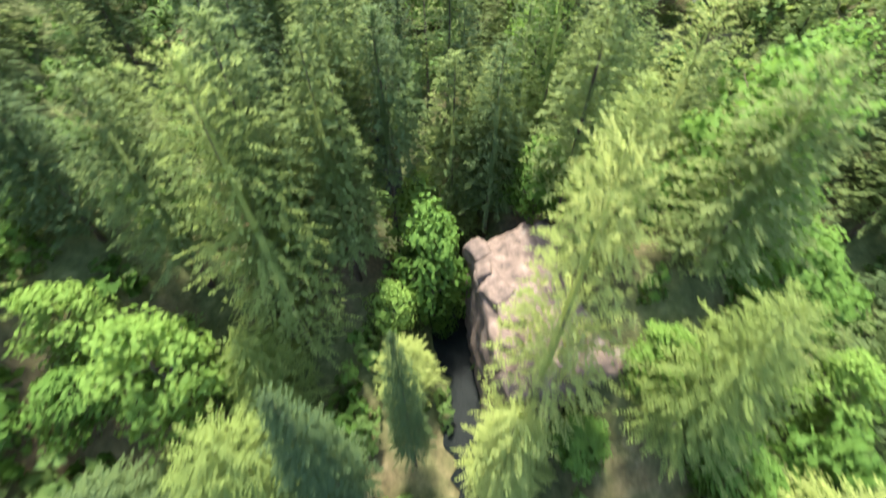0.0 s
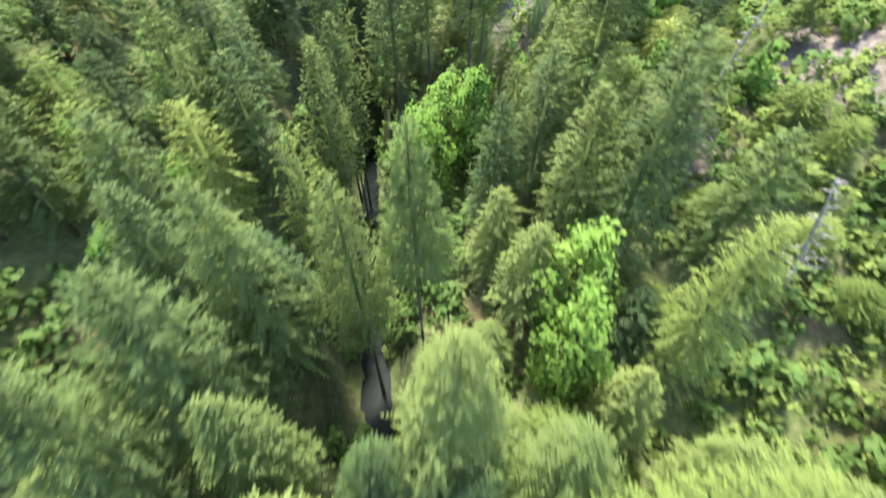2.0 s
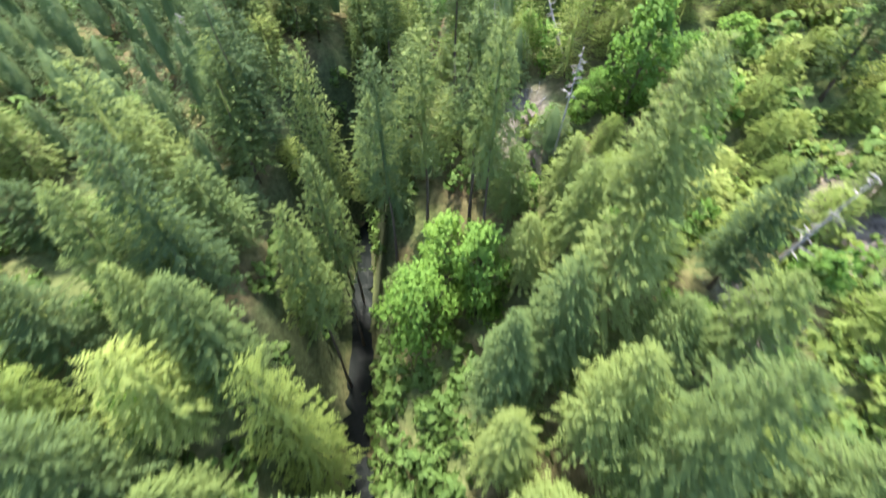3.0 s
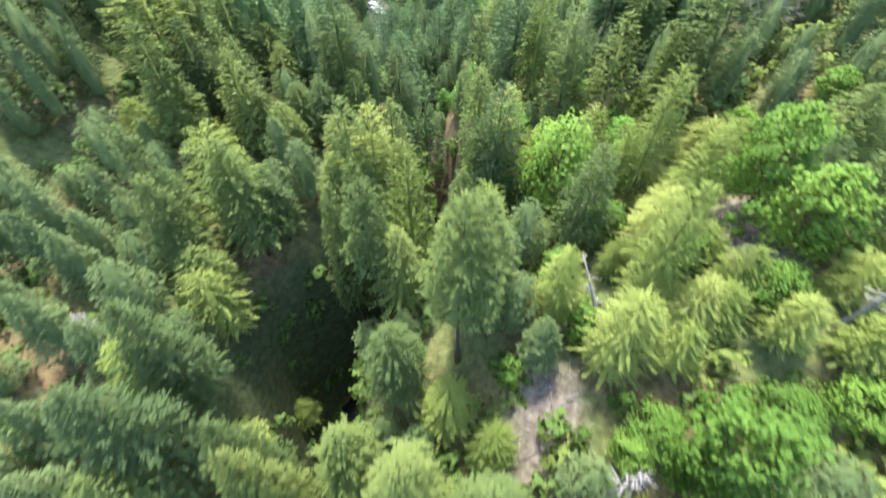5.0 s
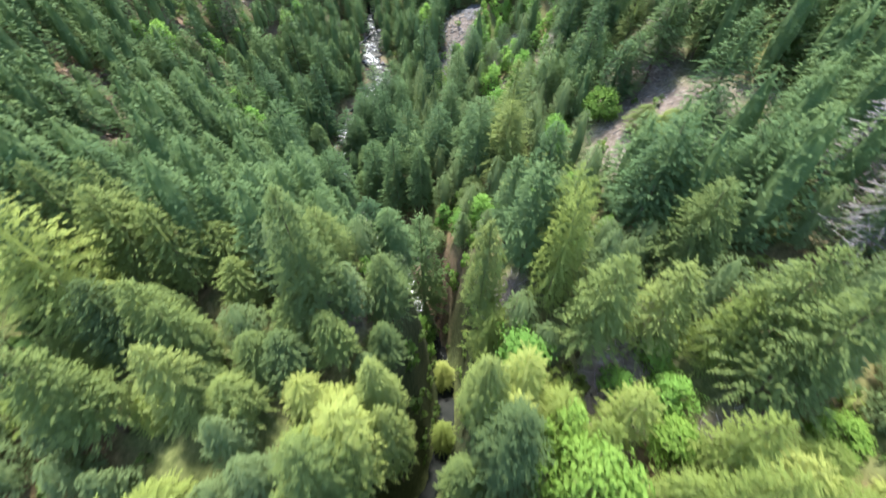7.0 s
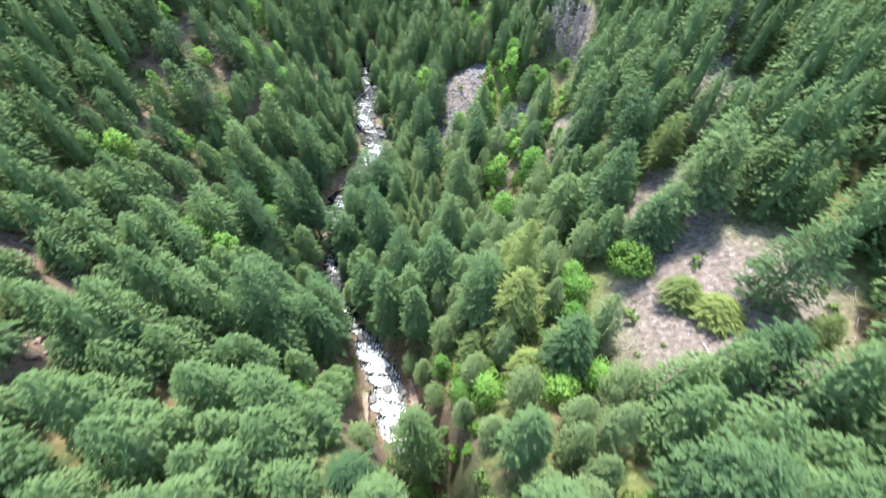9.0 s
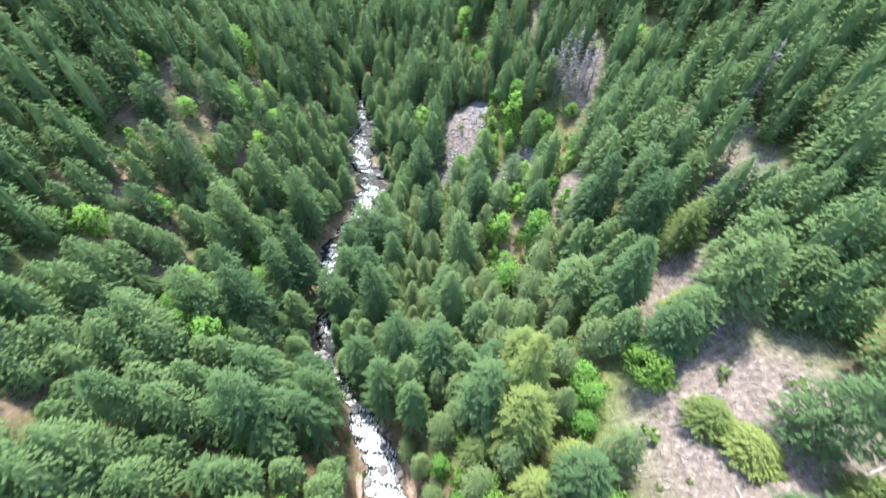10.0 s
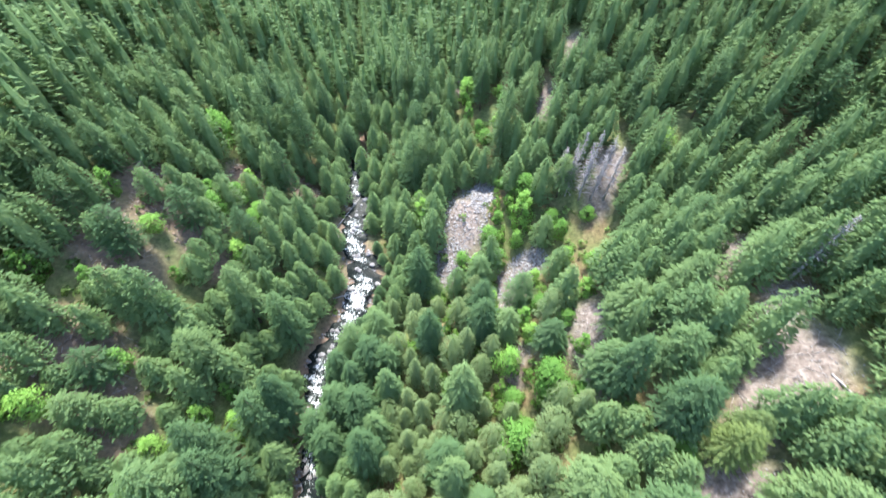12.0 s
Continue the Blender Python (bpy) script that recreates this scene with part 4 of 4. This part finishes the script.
# ---- dead trees, logs and stones ----
def snag_mesh(seed, high, thick, limbs, mat, bare=0.25, spread=0.16):
    """A dead trunk with broken limbs."""
    r = np.random.default_rng(seed)
    bend = r.uniform(-0.03, 0.03, 2)
    pts = [(bend[0] * high * (i / 6) ** 2, bend[1] * high * (i / 6) ** 2, high * (i / 6) - 0.3) for i in range(7)]
    trunk, ts = [tube(pts, [thick * (1.2 - 0.17 * i) for i in range(7)], 7)], []
    for k in range(limbs):
        f = r.uniform(bare, 0.97)
        az, reach = r.uniform(0, 6.28), (1.05 - f) * spread * high * r.uniform(0.4, 1.2) + 0.3
        b = Vector((bend[0] * high * f * f, bend[1] * high * f * f, f * high))
        d = Vector((math.cos(az), math.sin(az), r.uniform(-0.25, 0.35)))
        e = b + d * reach
        ts.append(tube([b, b + d * reach * 0.5 + Vector((0, 0, 0.05 * reach)), e], [0.06, 0.045, 0.02], 4))
        for _ in range(2):
            q = b + d * reach * r.uniform(0.4, 0.9)
            ts.append(tube([q, q + Vector((r.uniform(-1, 1), r.uniform(-1, 1), r.uniform(-0.3, 0.4))) * reach * 0.4], [0.035, 0.015], 3))
    return tubes_mesh("trunk", trunk, mat), tubes_mesh("branchwork", ts, mat)


def snag(seed, x, y, high, thick, limbs, mat, label, lean=0.0, way=0.0, bare=0.25, spread=0.16):
    ob = new("dead_tree")
    for name, me in zip(("trunk", "branchwork"), snag_mesh(seed, high, thick, limbs, mat, bare, spread)):
        part(name, me, ob, kind="stuff" if name == "branchwork" else "")
    ob.matrix_basis = Matrix.Translation((x, y, float(land(x, y)) - 0.1)) @ Euler((0, 0, way)).to_matrix().to_4x4() @ Euler((lean, 0, 0)).to_matrix().to_4x4()
    tagged(ob, label, "dead tree", "standing dead trees")


GREY, BURNT = "grey leafless standing dead tree with broken limbs", "blackened dead trunk standing on bare soil"
snag(1, 55.6, 114.3, 15, 0.26, 110, GREY_WOOD, "tall grey dead conifer with short broken limbs", 0.03, 2.2)
for n, (x, y, h) in enumerate([(32, 152.5, 14), (34.6, 150.5, 15), (37.4, 149, 14), (30.7, 150.2, 15), (33.5, 148.2, 16), (36, 147.1, 13), (38.5, 146.1, 15), (28.5, 153.1, 12)]):
    snag(10 + n, x, y, h, 0.2, 130, GREY_WOOD, GREY, 0.03, n, 0.12)
snag(20, 24, 59.6, 5.5, 0.14, 8, CHAR, BURNT, 0.12, 0.5, 0.7)
snag(21, 24, 64.2, 8, 0.16, 14, GREY_WOOD, GREY, 0.1, 5.4)
snag(22, 31, 178.5, 8, 0.14, 6, CHAR, BURNT, 0.02, 1.0, 0.6)
snag(23, 35, 166.8, 7, 0.14, 6, CHAR, BURNT, 0.05, 1.0, 0.6)
snag(24, 6.9, 1.4, 8, 0.17, 12, GREY_WOOD, GREY, 0.25, 3.6)
snag(25, 14.1, -3.9, 9, 0.24, 18, GREY_WOOD, GREY, 0.5, 3.9)
snag(26, 28.6, -6.9, 10, 0.15, 16, GREY_WOOD, GREY, 0.1, 1.2)
snag(27, 41, 31.8, 14, 0.3, 260, GREY_WOOD, "big grey leafless dead tree with a wide tangle of limbs", 0.08, 4.5, 0.1, 0.36)
for n, (x, y, h) in enumerate([(44.5, 36, 13), (46.5, 40, 12), (43, 41, 11)]):
    snag(40 + n, x, y, h, 0.2, 170, GREY_WOOD, "grey leafless dead tree with a tangle of fine limbs", 0.06, n, 0.1, 0.33)
snag(28, -31, -3.7, 7, 0.15, 30, GREY_WOOD, GREY, 0.4, 0.8)
snag(29, 11.3, -15.7, 12, 0.13, 24, GREY_WOOD, GREY, 0.03, 2.0, 0.6)
snag(30, 23.2, -33.4, 9, 0.16, 20, GREY_WOOD, GREY, 0.1, 1.0)
snag(31, 24, -49.8, 11, 0.2, 40, GREY_WOOD, GREY, 0.2, 4.0)


def log(seed, a, b, thick, limbs=3):
    """A fallen trunk from a to b on the ground."""
    r = np.random.default_rng(seed)
    p, q = (Vector((x, y, max(float(land(x, y)), float(creek_z(y)) if abs(x - creek_x(y)) < 3 else -9) + thick * 0.7)) for x, y in (a, b))
    mid = (p + q) / 2
    trunk, ts = [tube([p - mid, (p - mid) * 0.4 + Vector((0, 0, 0.05)), (q - mid) * 0.4, q - mid], [thick, thick * 0.9, thick * 0.75, thick * 0.45], 8)], []
    for _ in range(limbs):
        s = (p - mid).lerp(q - mid, r.uniform(0.35, 0.95))
        ts.append(tube([s, s + Vector((r.uniform(-1, 1), r.uniform(-1, 1), r.uniform(0.2, 0.9))) * 0.9], [0.05, 0.015], 4))
    ob = new("fallen_log")
    part("trunk", tubes_mesh("trunk", trunk, GREY_WOOD), ob)
    for stub in ts:
        part("branch_stub", tubes_mesh("branch_stub", [stub], GREY_WOOD), ob)
    ob.location = mid
    tagged(ob, "grey weathered fallen log lying on the ground", "log", "fallen logs")


for n, (a, b, w) in enumerate([((32.6, 57.8), (33.4, 51.4), 0.14), ((34.3, 58.7), (34.4, 51.9), 0.13), ((44.1, 58.4), (49.3, 60.0), 0.16), ((-27.5, 133.7), (-22.6, 124.0), 0.14), ((-33.9, 156.6), (-27.2, 169.2), 0.15), ((-40.4, 130.0), (-35.1, 134.9), 0.16), ((-31.2, 136.6), (-23.5, 139.6), 0.18), ((55.1, 100.2), (55.6, 95.7), 0.15), ((-28.9, -40.5), (-24.5, -39.3), 0.16), ((-30, 162.2), (-25, 159.2), 0.15), ((-31.5, 165.1), (-26, 168.2), 0.13), ((39, 71.4), (43, 74.2), 0.12), ((-21, 81.2), (-17, 79.7), 0.12), ((24, 77.8), (26, 85.7), 0.14), ((45, 67.2), (41, 63.3), 0.1), ((10, 147.9), (2, 159.7), 0.13)]):
    log(n, a, b, w)


def stone_shape(seed):
    r = np.random.default_rng(seed)
    bm = bmesh.new()
    bmesh.ops.create_icosphere(bm, subdivisions=2, radius=1.0)
    k = r.normal(size=(5, 3))
    for v in bm.verts:
        c = np.array(v.co)
        v.co *= 1 + 0.13 * sum(math.sin(2.2 * (c @ q) + i) for i, q in enumerate(k)) / 1.6
        v.co.z *= 0.72
    me = bpy.data.meshes.new("boulder")
    bm.to_mesh(me)
    bm.free()
    me.materials.append(STONE)
    return me


stones = [stone_shape(s) for s in range(5)]
r_ = np.random.default_rng(77)
for n in range(110):
    y = r_.choice([60, 68, 80, 93, 101, 122, 128, 139, 147, 158, 166, 178]) + r_.normal() * 2.5 if n < 102 else r_.uniform(60, 76)
    x = float(creek_x(y)) + r_.normal() * 0.8 * float(creek_half(y))
    s = r_.uniform(0.25, 0.8) * (1.3 if y < 92 else 1.0)
    ob = new("boulder", stones[n % 5])
    ob.matrix_basis = Matrix.Translation((x, y, float(creek_z(y)) + 0.05)) @ Euler((0, 0, r_.uniform(0, 6))).to_matrix().to_4x4() @ Matrix.Diagonal((s, s * r_.uniform(0.7, 1.3), s, 1))
    tagged(ob, "wet grey boulder in the foaming creek", "boulder", "boulders in the creek")


def rubble(name, spots, count, size, mat, label, seed, flat=0.6):
    """Loose broken stones, joined."""
    r = np.random.default_rng(seed)
    ico = bmesh.new()
    bmesh.ops.create_icosphere(ico, subdivisions=1, radius=1.0)
    base = np.array([v.co[:] for v in ico.verts])
    tri = np.array([[v.index for v in f.verts] for f in ico.faces])
    ico.free()
    vs, fs, o = [], [], 0
    while len(vs) < count:
        cx, cy, rx, ry = spots[r.integers(0, len(spots))]
        x, y = cx + rx * r.uniform(-1, 1), cy + ry * r.uniform(-1, 1)
        if hump(x, y, cx, cy, rx, ry) < r.uniform(0, 0.6):
            continue
        s = size * r.uniform(0.35, 1.2)
        v = base * (1 + r.uniform(-0.28, 0.28, (len(base), 1))) * s * np.array([1, r.uniform(0.6, 1.3), flat])
        a = r.uniform(0, 6.28)
        v = np.stack([v[:, 0] * math.cos(a) - v[:, 1] * math.sin(a) + x, v[:, 0] * math.sin(a) + v[:, 1] * math.cos(a) + y, v[:, 2] + float(land(x, y)) + 0.15 * s], 1)
        vs.append(v)
        fs.append(tri + o)
        o += len(base)
    me = mesh_from(name, np.concatenate(vs), np.concatenate(fs).tolist(), [mat])
    tagged(new(name, me), label, "stones", kind="stuff")


rubble("talus", TALUS, 3200, 0.3, STONE, "slope of loose grey broken stones", 81)
rubble("clearing_stones", SOIL[:4], 1600, 0.13, STONE, "small stones scattered over bare soil", 82)
rubble("creek_cobbles", [(float(creek_x(y)), y, 5.0, 4) for y in range(54, 190, 6)], 2600, 0.36, STONE, "grey cobbles along the creek", 83)
rubble("crag_blocks", CRAGS[:9], 1100, 0.34, CLIFF, "broken reddish rock outcrops on the slope", 84, 0.8)


def sticks(name, spots, count, seed):
    r = np.random.default_rng(seed)
    ts = []
    while len(ts) < count:
        cx, cy, rx, ry = spots[r.integers(0, len(spots))]
        x, y = cx + rx * r.uniform(-1, 1), cy + ry * r.uniform(-1, 1)
        if hump(x, y, cx, cy, rx, ry) < 0.1:
            continue
        a, ln = r.uniform(0, 6.28), r.uniform(0.5, 2.4)
        x2, y2 = x + ln * math.cos(a), y + ln * math.sin(a)
        ts.append(tube([(x, y, float(land(x, y)) + 0.05), (x2, y2, float(land(x2, y2)) + r.uniform(0.03, 0.3))], [r.uniform(0.02, 0.06), 0.012], 4))
    tagged(new(name, tubes_mesh(name, ts, GREY_WOOD)), "bleached twigs and dead branches on the ground", "twigs", kind="stuff")


sticks("dead_branches", SOIL + CRAGS[:9] + [SOIL[0]] * 8, 2200, 85)


def rock_mesh(name, wide, long, high, seed, mat, cuts, tilt):
    """A cracked block of rock with worn edges."""
    r = np.random.default_rng(seed)
    k = r.normal(size=(9, 3)) * np.array([1.2, 1.2, 1.6])
    bm = bmesh.new()
    bmesh.ops.create_cube(bm, size=2.0)
    bmesh.ops.subdivide_edges(bm, edges=bm.edges[:], cuts=cuts, use_grid_fill=True)
    for v in bm.verts:
        c = np.array(v.co)
        c = c * (1 - 0.12 * (np.linalg.norm(c) - 1))
        p = c * np.array([wide, long, high])
        crack = sum(abs(math.sin(p @ q * 0.7 + i)) ** 3 / (1 + 0.4 * i) for i, q in enumerate(k))
        p = p * (1 - 0.05 * crack) + 0.1 * np.sin(3.0 * p[[1, 2, 0]] + seed) * min(1, wide)
        p[2] += tilt * p[0]
        v.co = p
    me = bpy.data.meshes.new(name)
    bm.to_mesh(me)
    bm.free()
    me.polygons.foreach_set("use_smooth", np.ones(len(me.polygons), bool))
    me.materials.append(mat)
    return me


def rock_ledge(x, y, wide, long, high, turn, label, seed, mat, sunk=0.68, z=None):
    """A bare ledge of rock: sloping sunlit top, steep broken side to the stream, loosened blocks along its rim."""
    r = np.random.default_rng(seed + 100)
    ob = new("rock_ledge")
    part("bedrock", rock_mesh("bedrock", wide, long, high, seed, mat, 17, 0.25), ob)
    for n in range(6):
        s = r.uniform(0.14, 0.24)
        px, py = wide * (-0.8 + r.uniform(-0.08, 0.3)), long * (-0.75 + 0.3 * n + r.uniform(-0.08, 0.08))
        block = part("rock_block", rock_mesh("rock_block", s * wide, s * long * 0.8, 0.16 * high, seed + n, mat, 5, 0.1), ob)
        block.matrix_basis = pose(px, py, 0.8 * high + 0.25 * px, r.uniform(-12, 12), r.uniform(-18, 4), r.uniform(0, 90))
    ob.matrix_basis = Matrix.Translation((x, y, float(land(x, y)) - sunk * high if z is None else z)) @ Euler((0.1, 0, turn)).to_matrix().to_4x4()
    tagged(ob, label, "rock ledge", "bare rock ledges")


rock_ledge(2.6, -78.2, 3.8, 6.2, 6.0, 0.1, "pale pinkish rock ledge with a steep side above dark water", 3, LEDGE, z=11.2)
rock_ledge(-5.5, 66, 1.6, 4.5, 1.4, 0.2, "low reddish rock ledge beside the white cascade", 5, CLIFF)
rock_ledge(-17, 64, 1.3, 4.0, 1.5, 0.15, "low reddish rock ledge beside the white cascade", 6, CLIFF)
rock_ledge(-48, 57, 2.6, 3.4, 2.2, 0.5, "weathered grey and red rock outcrop among firs", 7, CLIFF)
rock_ledge(-58, 72, 2.0, 3.6, 2.4, 0.3, "weathered grey and red rock outcrop among firs", 8, CLIFF)
rock_ledge(-70, 109, 2.4, 4.6, 2.6, 0.2, "weathered grey and red rock outcrop among firs", 9, CLIFF)
rock_ledge(-71, 147, 2.6, 4.4, 2.6, 0.6, "weathered grey and red rock outcrop among firs", 10, CLIFF)
